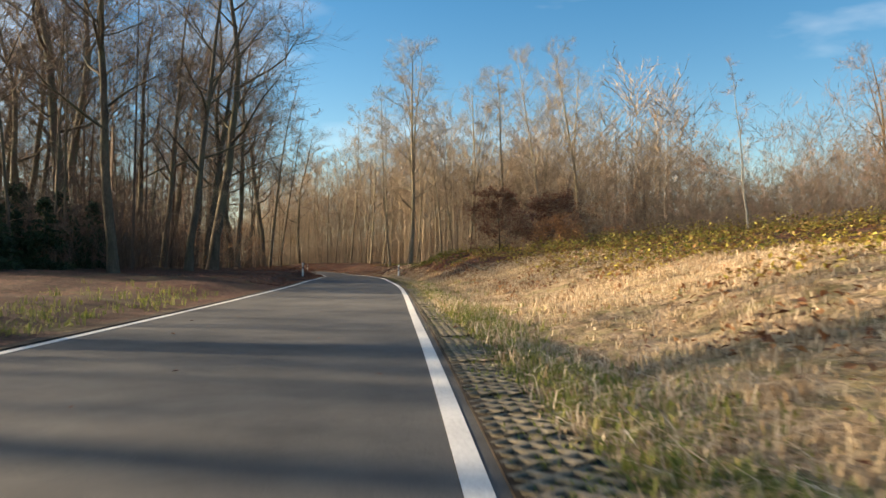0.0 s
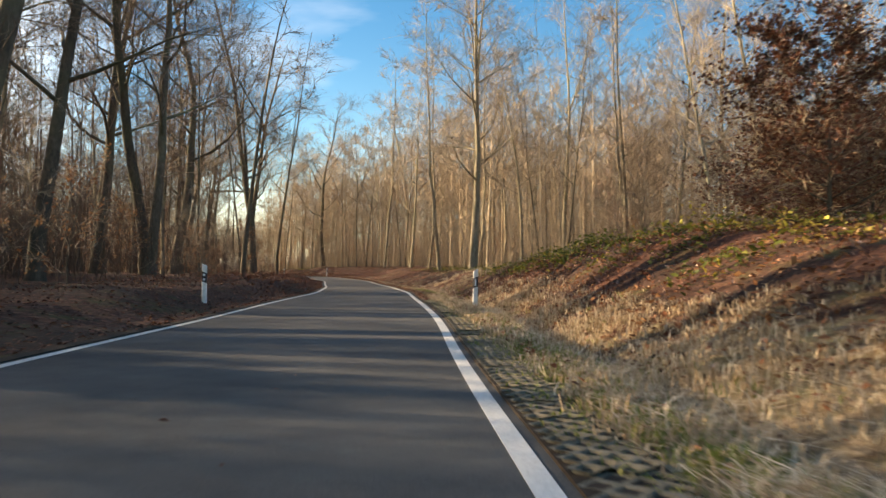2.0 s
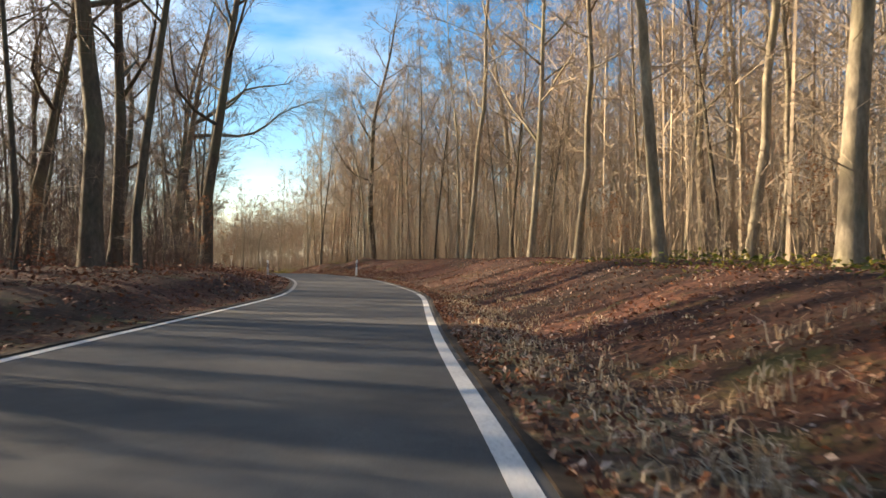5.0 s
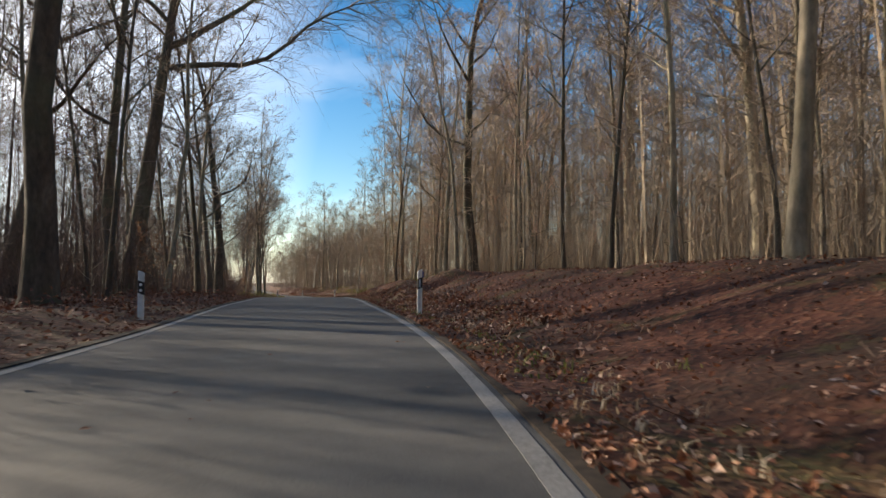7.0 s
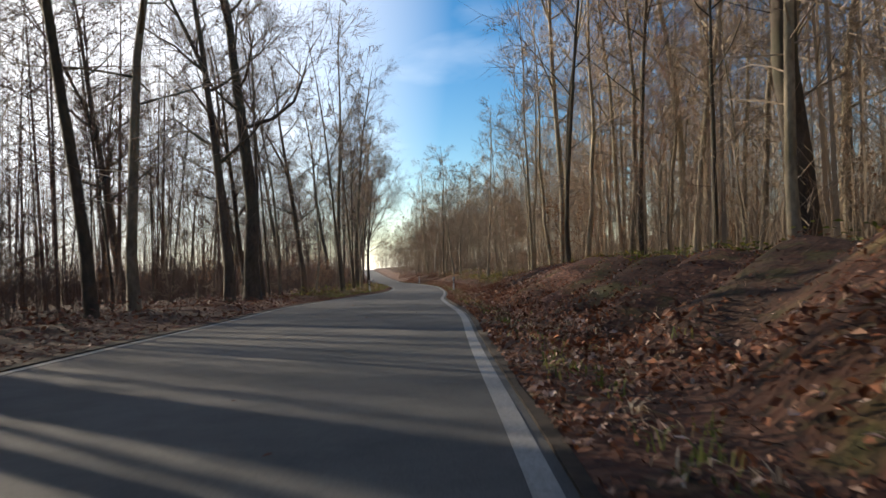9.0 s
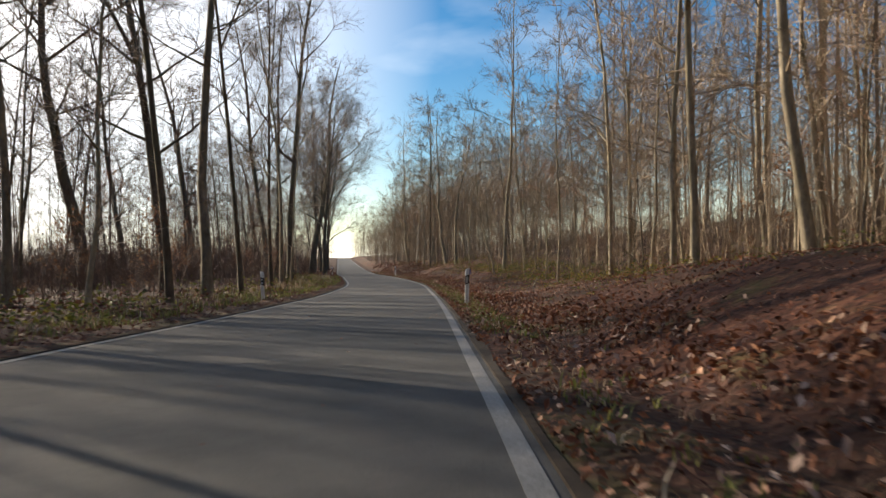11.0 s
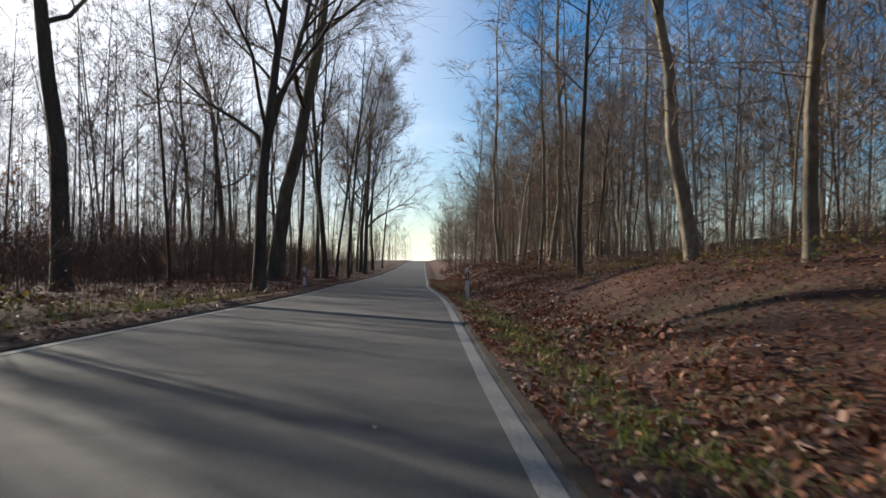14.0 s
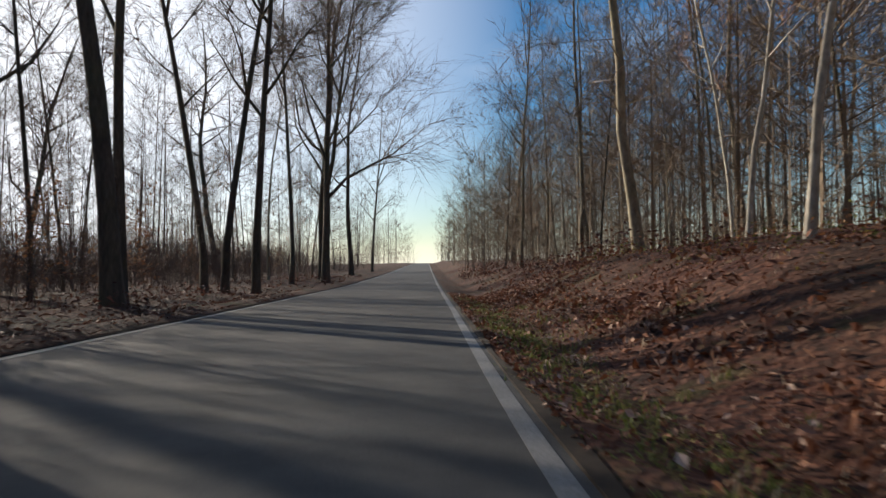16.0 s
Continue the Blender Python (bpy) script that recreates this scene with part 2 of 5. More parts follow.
def paint_material(name, stops):
    m, nt, b = material(name, 0.6)
    n = tex_noise(nt, 38, 5, 0.7)
    big = tex_noise(nt, 1.3, 3)
    w = nt.nodes.new("ShaderNodeMath")
    w.operation = "MULTIPLY_ADD"
    nt.links.new(big.outputs["Fac"], w.inputs[0])
    w.inputs[1].default_value = 0.45
    nt.links.new(n.outputs["Fac"], w.inputs[2])
    r = ramp(nt, w.outputs[0], stops)
    nt.links.new(r.outputs[0], b.inputs["Base Color"])
    bump(nt, b, n.outputs["Fac"], 0.4, 0.004)
    return m


def plain(name, stops, scale, rough, bumpy=0.2):
    m, nt, b = material(name, rough)
    n = tex_noise(nt, scale, 5, 0.6)
    nt.links.new(ramp(nt, n.outputs["Fac"], stops).outputs[0], b.inputs["Base Color"])
    bump(nt, b, n.outputs["Fac"], bumpy, 0.004)
    return m


GROUND = ground_material()
ASPHALT = asphalt_material()
PAINT = paint_material("worn_white_road_paint", [(0.42, (0.16, 0.15, 0.14)), (0.60, (0.52, 0.51, 0.48)), (0.9, (0.72, 0.71, 0.67))])
PAINT_OLD = paint_material("old_dirty_road_paint", [(0.45, (0.10, 0.098, 0.092)), (0.66, (0.18, 0.177, 0.167)), (1.0, (0.34, 0.335, 0.315))])
PLASTIC = plain("weathered_white_plastic", [(0.3, (0.55, 0.55, 0.53)), (0.7, (0.78, 0.78, 0.76))], 9, 0.45)
BLACK = plain("black_plastic", [(0.3, (0.012, 0.012, 0.014)), (0.7, (0.03, 0.03, 0.035))], 9, 0.4)
REFLECTOR = plain("white_reflector", [(0.3, (0.6, 0.62, 0.64)), (0.7, (0.8, 0.82, 0.85))], 60, 0.15)
BLUE = plain("blue_reflector", [(0.3, (0.01, 0.03, 0.22)), (0.7, (0.02, 0.06, 0.4))], 60, 0.2)
CONCRETE = plain("mossy_concrete", [(0.25, (0.09, 0.078, 0.056)), (0.55, (0.17, 0.15, 0.11)), (0.8, (0.26, 0.23, 0.18))], 12, 0.9, 0.5)
SOIL = plain("dark_verge_soil", [(0.3, (0.014, 0.011, 0.008)), (0.7, (0.05, 0.035, 0.024))], 11, 0.95, 0.8)

# ---- plan: the road's centre line, its width, the slopes beside it ----
CENTRE = [
    (-1.88, -0.11), (-2.25, 6.93), (-2.70, 13.96), (-3.15, 20.99), (-3.65, 27.89), (-4.30, 34.63), (-5.14, 42.01), (-5.76, 48.51),
    (-6.67, 55.64), (-7.58, 62.61), (-8.42, 69.41), (-9.65, 76.24), (-10.90, 83.11), (-12.48, 89.92), (-13.93, 96.77), (-15.41, 103.61),
    (-17.62, 110.45), (-19.81, 116.44), (-22.62, 122.87), (-25.75, 129.06), (-28.95, 135.25), (-32.03, 141.50), (-35.58, 148.21),
    (-38.75, 154.37), (-42.21, 160.41), (-45.53, 166.60), (-48.62, 172.94), (-51.56, 178.77), (-54.61, 184.97), (-57.73, 191.18),
    (-60.89, 197.34), (-64.13, 203.38), (-67.86, 210.17), (-71.37, 215.90), (-75.02, 221.51), (-78.77, 227.12), (-83.01, 233.62),
    (-86.74, 239.32), (-90.61, 245.02), (-94.64, 250.76), (-98.60, 256.41), (-102.29, 261.95), (-106.47, 268.31)]
RISE = [(-1600, 0.0), (-14, 0.03), (0, 0.1), (14, 0.22), (28, 0.39), (42, 0.51), (56, 0.57), (70, 0.56), (84, 0.62), (98, 0.7), (112, 0.89), (126, 1.13), (140, 1.27), (154, 1.29),
        (168, 1.17), (182, 0.94), (196, 0.69), (210, 0.5), (224, 0.42), (238, 0.41), (252, 0.34), (266, 0.24), (280, 0.18), (294, 0.16), (320, 0.22), (370, 0.8), (440, 2.0), (580, 4.0), (900, 4.0), (1800, 2.0)]
WIDTH = [(0, 4.37), (28, 4.33), (56, 4.28), (70, 4.15), (84, 4.0), (105, 4.0), (119, 4.1), (126, 4.18), (133, 4.4), (147, 4.7), (161, 5.0), (168, 5.12), (189, 5.05), (210, 4.58), (231, 4.54), (252, 4.76), (273, 4.96), (294, 5.12)]
EDGE = 0.15          # asphalt outside the middle of the edge line


def make_axis():
    k = np.array(CENTRE)
    far = np.array([-math.sin(radians(33.4)), math.cos(radians(33.4))])
    back = np.array([0.05, -1.0])
    k = np.concatenate([[k[0] + back * d for d in (1600, 400, 100, 40, 14, 7)], k, [k[-1] + far * d for d in (7, 14, 40, 90, 160, 300, 600, 1500, 2600)]])
    s = np.concatenate([[0], np.cumsum(np.linalg.norm(np.diff(k, axis=0), axis=1))])
    s -= s[6]
    grid = np.concatenate([np.arange(-1600, -40, 20), np.arange(-40, 420, 0.5), np.arange(420, 2700, 10)])
    out = []
    for q in grid:
        i = int(np.clip(np.searchsorted(s, q) - 1, 0, len(s) - 2))
        h = s[i + 1] - s[i]
        u = (q - s[i]) / h
        ta = (k[i + 1] - k[max(i - 1, 0)]) / (s[i + 1] - s[max(i - 1, 0)]) * h
        tb = (k[min(i + 2, len(k) - 1)] - k[i]) / (s[min(i + 2, len(k) - 1)] - s[i]) * h
        out.append((2 * u**3 - 3 * u**2 + 1) * k[i] + (u**3 - 2 * u**2 + u) * ta + (3 * u**2 - 2 * u**3) * k[i + 1] + (u**3 - u**2) * tb)
    z = np.interp(grid, [r[0] for r in RISE], [r[1] for r in RISE])
    out = np.concatenate([np.array(out), z[:, None]], 1)
    near = (grid > -36) & (grid < 415)
    for c, n in ((0, 11), (1, 11), (2, 21)):
        out[near, c] = np.convolve(out[:, c], np.ones(n) / n, "same")[near]
    return grid, out


AX_S, AX = make_axis()
TAN = np.gradient(AX[:, :2], AX_S, axis=0)
TAN /= np.linalg.norm(TAN, axis=1)[:, None]
CHORD_A, CHORD_B = np.array([2.0, 0.0]), np.array([-98.0, 256.0])
CHORD_D = (CHORD_B - CHORD_A) / np.linalg.norm(CHORD_B - CHORD_A)


def knots(s, table):
    return np.interp(s, [r[0] for r in table], [r[1] for r in table])


def width(s):
    return knots(s, WIDTH)


def plan(s, u):
    """World x, y of the place s metres along the road and u metres to the right of its centre."""
    s, u = np.asarray(s, float), np.asarray(u, float)
    p = np.stack([np.interp(s, AX_S, AX[:, 0]), np.interp(s, AX_S, AX[:, 1])], -1)
    t = np.stack([np.interp(s, AX_S, TAN[:, 0]), np.interp(s, AX_S, TAN[:, 1])], -1)
    n = np.stack([t[..., 1], -t[..., 0]], -1)
    near = p + n * u[..., None]
    far = CHORD_A + CHORD_D * s[..., None] + np.array([CHORD_D[1], -CHORD_D[0]]) * u[..., None]
    k = np.clip((np.abs(u) - 25) / 120, 0, 1)
    k = (k * k * (3 - 2 * k))[..., None]
    return near * (1 - k) + far * k


BANK_H = [(-60, 1.3), (20, 1.3), (40, 1.5), (55, 1.5), (75, 1.0), (100, 1.0), (120, 1.1), (145, 1.1), (165, 1.05), (190, 1.1), (203, 0.7), (212, 0.4), (220, 0.5), (238, 0.7), (246, 0.9), (253, 1.1), (262, 1.0), (272, 0.85), (280, 0.85), (287, 1.1), (293, 1.3), (305, 0.95), (420, 0.8)]
BANK_FOOT = [(-60, 1.6), (40, 1.7), (75, 1.6), (100, 1.4), (145, 1.2), (203, 1.5), (240, 1.3), (285, 1.0), (420, 1.5)]
BANK_RUN = [(-60, 9.0), (20, 8.0), (40, 4.8), (55, 3.3), (75, 3.2), (100, 3.6), (120, 4.6), (145, 3.6), (190, 3.4), (203, 5.0), (212, 6.0), (220, 4.2), (260, 4.0), (285, 3.4), (420, 4.0)]
BANK_ON = [(-60, 0.11), (20, 0.11), (40, 0.09), (55, 0.05), (75, 0.03), (120, 0.015), (165, 0.03), (190, 0.06), (240, 0.10), (258, 0.12), (320, 0.12), (350, 0.07), (420, 0.02)]
DITCH = [(-60, 0.05), (20, 0.12), (45, 0.28), (70, 0.18), (110, 0.12), (195, 0.2), (208, 0.02), (225, 0.15), (420, 0.1)]
LEFT_H = [(-60, 0.15), (20, 0.2), (50, 0.35), (70, 0.5), (110, 0.5), (128, 0.25), (150, 0.1), (200, 0.16), (420, 0.15)]
LEFT_ON = [(-60, 0.03), (90, 0.03), (140, -0.015), (420, -0.015)]


def value_noise(x, y, scale, seed):
    """Smooth noise between -1 and 1 on a lattice."""
    x, y = np.asarray(x) / scale + seed * 17.3, np.asarray(y) / scale - seed * 9.1
    i, j = np.floor(x), np.floor(y)
    fx, fy = x - i, y - j
    fx, fy = fx * fx * (3 - 2 * fx), fy * fy * (3 - 2 * fy)

    def h(a, b):
        v = np.sin(a * 127.1 + b * 311.7 + seed * 74.7) * 43758.5453
        return (v - np.floor(v)) * 2 - 1
    return (h(i, j) * (1 - fx) + h(i + 1, j) * fx) * (1 - fy) + (h(i, j + 1) * (1 - fx) + h(i + 1, j + 1) * fx) * fy


def smooth(x):
    x = np.clip(x, 0, 1)
    return x * x * (3 - 2 * x)


def ground(s, u):
    """Height of the ground at s, u."""
    s, u = np.asarray(s, float), np.asarray(u, float)
    z = np.interp(s, AX_S, AX[:, 2])
    half = width(s) / 2 + EDGE
    d = np.abs(u) - half
    xy = plan(s, u)
    n = value_noise(xy[..., 0], xy[..., 1], 1.7, 1) * 0.6 + value_noise(xy[..., 0], xy[..., 1], 0.6, 2) * 0.25 + value_noise(xy[..., 0], xy[..., 1], 6.0, 3)
    foot, run, hh = knots(s, BANK_FOOT), knots(s, BANK_RUN), knots(s, BANK_H)
    hh = hh * (1 + 0.22 * value_noise(s, s * 0, 7.0, 5))
    right = -knots(s, DITCH) * np.exp(-((d - foot + 0.1) / 0.45) ** 2) + hh * smooth((d - foot) / run) + knots(s, BANK_ON) * np.clip(d - foot - run, 0, 90)
    rut = smooth((s - 141) / 5) * smooth((171 - s) / 5) * smooth((d - foot) / 0.8) * smooth((foot + run + 1.5 - d) / 2.0)
    right = right + 0.17 * rut * np.sin((s - 1.1 * d) * 2 * math.pi / 3.4 + 1.2 * value_noise(s, d, 5.0, 9))
    left = knots(s, LEFT_H) * smooth((d - 0.3) / 2.2) + knots(s, LEFT_ON) * np.clip(d - 2.5, 0, 60)
    left = left + knots(s, [(180, 0.0), (200, 0.11), (420, 0.11)]) * np.exp(-((d - 0.5) / 0.28) ** 2)
    side = np.where(u > 0, right, left) + n * np.where(u > 0, knots(s, [(40, 0.2), (65, 0.13)]), 0.13) * smooth((d - 0.4) / 1.6)
    inside = -0.09 * np.ones_like(d)
    return z + np.where(d < -0.02, inside, 0.012 + side)


def put(s, u, lift=0.0):
    x, y = plan(s, u)
    return Vector((float(x), float(y), float(ground(s, u)) + lift))


def heading(s):
    t = (np.interp(s, AX_S, TAN[:, 0]), np.interp(s, AX_S, TAN[:, 1]))
    return math.degrees(math.atan2(-t[0], t[1]))


# ---- mesh helpers ----
def mesh_of(name, verts, faces, mats, smooth_shade=False, mat_index=None):
    me = bpy.data.meshes.new(name)
    verts = np.asarray(verts, np.float32)
    if isinstance(faces, np.ndarray):
        k = faces.shape[1]
        me.vertices.add(len(verts))
        me.vertices.foreach_set("co", verts.ravel())
        me.loops.add(faces.size)
        me.loops.foreach_set("vertex_index", faces.astype(np.int32).ravel())
        me.polygons.add(len(faces))
        me.polygons.foreach_set("loop_start", np.arange(0, faces.size, k, dtype=np.int32))
        me.update(calc_edges=True)
    else:
        me.from_pydata([tuple(v) for v in verts], [], faces)
        me.update()
    for m in mats:
        me.materials.append(m)
    me.polygons.foreach_set("use_smooth", np.full(len(me.polygons), bool(smooth_shade)))
    if mat_index is not None:
        me.polygons.foreach_set("material_index", np.asarray(mat_index, np.int32))
    me.validate()
    return me


def part(name, me, parent, label=""):
    ob = new(name, me)
    ob.parent = parent
    if label:
        tagged(ob, label)
    return ob


class Tubes:
    """Collects tapered tubes into one mesh."""

    def __init__(self):
        self.v, self.f = [], []

    def tube(self, pts, radii, sides):
        last = None
        for i, (p, r) in enumerate(zip(pts, radii)):
            d = pts[min(i + 1, len(pts) - 1)] - pts[max(i - 1, 0)]
            d = d / (np.linalg.norm(d) + 1e-9)
            a = np.cross(d, (0.31, 0.92, 0.24) if abs(d[1]) < 0.9 else (1.0, 0.1, 0.0))
            a /= np.linalg.norm(a) + 1e-9
            b = np.cross(d, a)
            n = len(self.v)
            if r <= 0:
                self.v.append(p)
                if last is not None:
                    self.f += [(last + k, last + (k + 1) % sides, n) for k in range(sides)]
                return
            for k in range(sides):
                t = 2 * math.pi * k / sides
                self.v.append(p + (a * math.cos(t) + b * math.sin(t)) * r)
            if last is not None:
                self.f += [(last + k, last + (k + 1) % sides, n + (k + 1) % sides, n + k) for k in range(sides)]
            last = n

    def strip(self, pts, widths, across):
        """A thin flat twig that ends in a point."""
        n = len(self.v)
        for p, w in zip(pts[:-1], widths):
            self.v += [p - across * w, p + across * w]
        self.v.append(pts[-1])
        k = len(pts) - 1
        self.f += [(n + 2 * i, n + 2 * i + 1, n + 2 * i + 3, n + 2 * i + 2) for i in range(k - 1)]
        self.f.append((n + 2 * k - 2, n + 2 * k - 1, n + 2 * k))

    def graft(self, start):
        """Joins the tube that begins at vertex start to the nearest wood before it."""
        old = np.array(self.v[:start])
        i = int(np.argmin(np.sum((old - self.v[start]) ** 2, axis=1)))
        self.f.append((i, start, start + 1))

    def mesh(self, name, mats, smooth_shade=True):
        return mesh_of(name, np.array(self.v), self.f, mats, smooth_shade)


def unit(v):
    return v / (np.linalg.norm(v) + 1e-9)


def bend_path(rng, start, d, length, n, wob, up):
    pts, p, d = [start], start, unit(d)
    for i in range(n):
        d = unit(d + rng.normal(0, wob, 3) + np.array([0, 0, up]))
        p = p + d * length / n
        pts.append(p)
    return pts


def sprays(rng, tb, path, length, count, sub, r, droop=0.0):
    """Twigs with twiglets along a branch."""
    for j in range(count):
        t = rng.uniform(0.2, 1.0)
        i = min(int(t * (len(path) - 1)), len(path) - 2)
        f = t * (len(path) - 1) - i
        p = path[i] * (1 - f) + path[i + 1] * f
        d = unit(path[i + 1] - path[i])
        side = unit(np.cross(d, rng.normal(0, 1, 3)))
        e = unit(d * 0.9 + side * rng.uniform(0.5, 1.0) + np.array([0, 0, 0.12 - droop]))
        ln = length * rng.uniform(0.7, 1.4)
        q = p + e * ln * 0.55
        e2 = unit(e + rng.normal(0, 0.22, 3) + np.array([0, 0, 0.1 - droop]))
        w = q + e2 * ln * 0.5
        tb.strip([p, w], [r], unit(np.cross(e, rng.normal(0, 1, 3))))
        for k in range(sub):
            g = rng.uniform(0.2, 0.95)
            a = p + (q - p) * min(g * 1.8, 1) if g < 0.55 else q + (w - q) * (g - 0.55) * 2
            ee = unit(e + unit(np.cross(e, rng.normal(0, 1, 3))) * rng.uniform(0.6, 1.1))
            tb.strip([a, a + ee * ln * rng.uniform(0.6, 1.15)], [r * 0.8], unit(np.cross(ee, rng.normal(0, 1, 3))))


def make_tree(name, seed, height, r0, crown_from, limbs, limb_len, branches, twigs, sub, bark, twig, label, category="tree", lean=0.0, fork=0.0, big_limb=None, snags=0, twig_r=0.0105, leaves=0, leaf_size=0.055, leaf_mat=None, wob=0.035, low=0.0):
    rng = np.random.default_rng(seed)
    base = tagged(new(name), label, category)
    wood, fine = Tubes(), Tubes()
    n = 11
    d = np.array([math.sin(radians(lean)), 0, math.cos(radians(lean))])
    pts, p = [np.array([0, 0, -0.35])], np.array([0.0, 0, -0.35])
    for i in range(n):
        d = unit(d + np.array([rng.normal(0, wob), rng.normal(0, wob), 0.02]))
        p = p + d * height / n
        pts.append(p)
    rad = [r0 * (1.0 - 0.86 * (i / n) ** 0.9) * (1.5 if i == 0 else 1.0) for i in range(n + 1)]
    flare = pts[0] * 0.45 + pts[1] * 0.55
    pts2, rad2 = [pts[0], pts[0] * 0.75 + pts[1] * 0.25, flare] + pts[1:], [r0 * 1.55, r0 * 1.16, r0 * 1.03] + rad[1:]
    rad2[-1] = 0.012
    wood.tube(pts2, rad2, 9 if r0 > 0.2 else 6)

    def along(t):
        x = t * n
        i = min(int(x), n - 1)
        return pts[i] + (pts[i + 1] - pts[i]) * (x - i), rad[i] + (rad[i + 1] - rad[i]) * (x - i)
    leads = []
    if fork:
        p, r = along(fork)
        for az in (rng.uniform(0, 6.28),):
            e = np.array([math.cos(az) * 0.42, math.sin(az) * 0.42, 1.0])
            path = bend_path(rng, p, e, height * (1 - fork) * 0.92, 7, 0.05, 0.05)
            start = len(wood.v)
            wood.tube(path, [r * 0.8 * (1 - 0.95 * k / 7) for k in range(8)], 6)
            wood.graft(start)
            leads.append((path, r * 0.8))
    az = rng.uniform(0, 6.28)
    for k in range(limbs):
        az += 2.4 + rng.normal(0, 0.3)
        t = crown_from + (0.985 - crown_from) * ((k + rng.uniform(0, 0.8)) / limbs) ** 0.9
        p, r = along(min(t, 0.99))
        if leads and t > fork and k % 2:
            path, lr = leads[0]
            g = (t - fork) / (1 - fork) * (len(path) - 1)
            i = min(int(g), len(path) - 2)
            p, r = path[i] + (path[i + 1] - path[i]) * (g - i), lr * (1 - 0.9 * g / len(path))
        rise = 0.5 - low + 0.6 * t + rng.normal(0, 0.15)
        e = np.array([math.cos(az), math.sin(az), rise])
        ln = limb_len * (1.15 - 0.62 * max(0, t - crown_from) / (1 - crown_from)) * rng.uniform(0.7, 1.2)
        path = bend_path(rng, p, e, ln, 5, 0.14, 0.06)
        lr = min(r * 0.62, 0.02 + ln * 0.013)
        start = len(wood.v)
        wood.tube(path, [lr, lr * 0.8, lr * 0.62, lr * 0.45, lr * 0.28, 0], 5 if r0 > 0.2 else 3)
        wood.graft(start)
        for j in range(branches):
            g = rng.uniform(0.18, 1.0)
            i = min(int(g * 5), 4)
            q = path[i] + (path[i + 1] - path[i]) * (g * 5 - i)
            dd = unit(path[i + 1] - path[i])
            ee = unit(dd + unit(np.cross(dd, rng.normal(0, 1, 3))) * rng.uniform(0.6, 1.0) + np.array([0, 0, 0.15]))
            bl = ln * 0.5 * (1.15 - 0.5 * g) * rng.uniform(0.7, 1.15)
            bp = bend_path(rng, q, ee, bl, 2, 0.16, 0.05)
            br = max(lr * 0.34, twig_r * 1.6)
            fine.tube(bp, [br, br * 0.7, 0], 3)
            sprays(rng, fine, bp, bl * 0.7, twigs, sub, twig_r)
        sprays(rng, fine, path[2:], ln * 0.28, twigs // 2, sub, twig_r)
    for k in range(snags):
        t = rng.uniform(0.12, crown_from)
        p, r = along(t)
        a = rng.uniform(0, 6.28)
        ln = rng.uniform(0.6, 2.4)
        path = bend_path(rng, p, np.array([math.cos(a), math.sin(a), rng.uniform(0.0, 0.7)]), ln, 3, 0.15, 0.0)
        fine.tube(path, [0.018, 0.013, 0.009, 0], 3)
        sprays(rng, fine, path, ln * 0.4, 4, 1, twig_r * 0.8)
    if big_limb:
        for (z, dx, dy, rise, ln, lr) in big_limb:
            p, r = along(z / height)
            path = bend_path(rng, p, np.array([dx, dy, rise]), ln, 9, 0.17, 0.012)
            start = len(wood.v)
            wood.tube(path, [lr * (1 - 0.92 * k / 9) for k in range(10)], 7)
            wood.graft(start)
            for j in range(24):
                g = rng.uniform(0.3, 1.0)
                i = min(int(g * 9), 8)
                q = path[i] + (path[i + 1] - path[i]) * (g * 9 - i)
                dd = unit(path[i + 1] - path[i])
                ee = unit(dd + unit(np.cross(dd, rng.normal(0, 1, 3))) * 0.8 + np.array([0, 0, -0.05]))
                bl = ln * 0.26 * rng.uniform(0.6, 1.2)
                bp = bend_path(rng, q, ee, bl, 4, 0.2, -0.02)
                fine.tube(bp, [0.035, 0.026, 0.018, 0.012, 0], 4)
                sprays(rng, fine, bp, bl * 0.5, twigs + 3, sub, twig_r, 0.12)
    trunk = part("trunk", wood.mesh("trunk", [bark]), base)
    part("crown", fine.mesh("crown", [twig], False), base)
    if leaves:
        fv = np.array(fine.v)
        pick = fv[rng.integers(0, len(fv), leaves)] + rng.normal(0, 0.06, (leaves, 3))
        pick = pick[pick[:, 2] > 0.25]
        part("leaves", leaf_mesh("leaves", rng, pick, leaf_size, leaf_mat, 1.2), base)
    return base


def leaf_mesh(name, rng, where, size, mat, tilt):
    """Folded little leaves, two triangles each, at the given places."""
    n = len(where)
    az = rng.uniform(0, 2 * math.pi, n)
    t1, t2 = rng.normal(0, tilt * 0.5, n), rng.normal(0, tilt * 0.5, n)
    fwd = np.stack([np.cos(az) * np.cos(t1), np.sin(az) * np.cos(t1), np.sin(t1)], -1)
    sid = np.stack([-np.sin(az) * np.cos(t2), np.cos(az) * np.cos(t2), np.sin(t2)], -1)
    ln = (size * rng.uniform(0.6, 1.35, n))[:, None]
    up = np.cross(fwd, sid)
    fold = (rng.uniform(0.05, 0.35, n)[:, None]) * ln
    v = np.stack([where - fwd * ln, where + sid * ln * 0.6 + up * fold, where + fwd * ln, where - sid * ln * 0.6 + up * fold], 1).reshape(-1, 3)
    i = np.arange(n)[:, None] * 4
    f = np.concatenate([i + np.array([[0, 1, 2]]), i + np.array([[0, 2, 3]])], 0)
    return mesh_of(name, v, f, [mat])


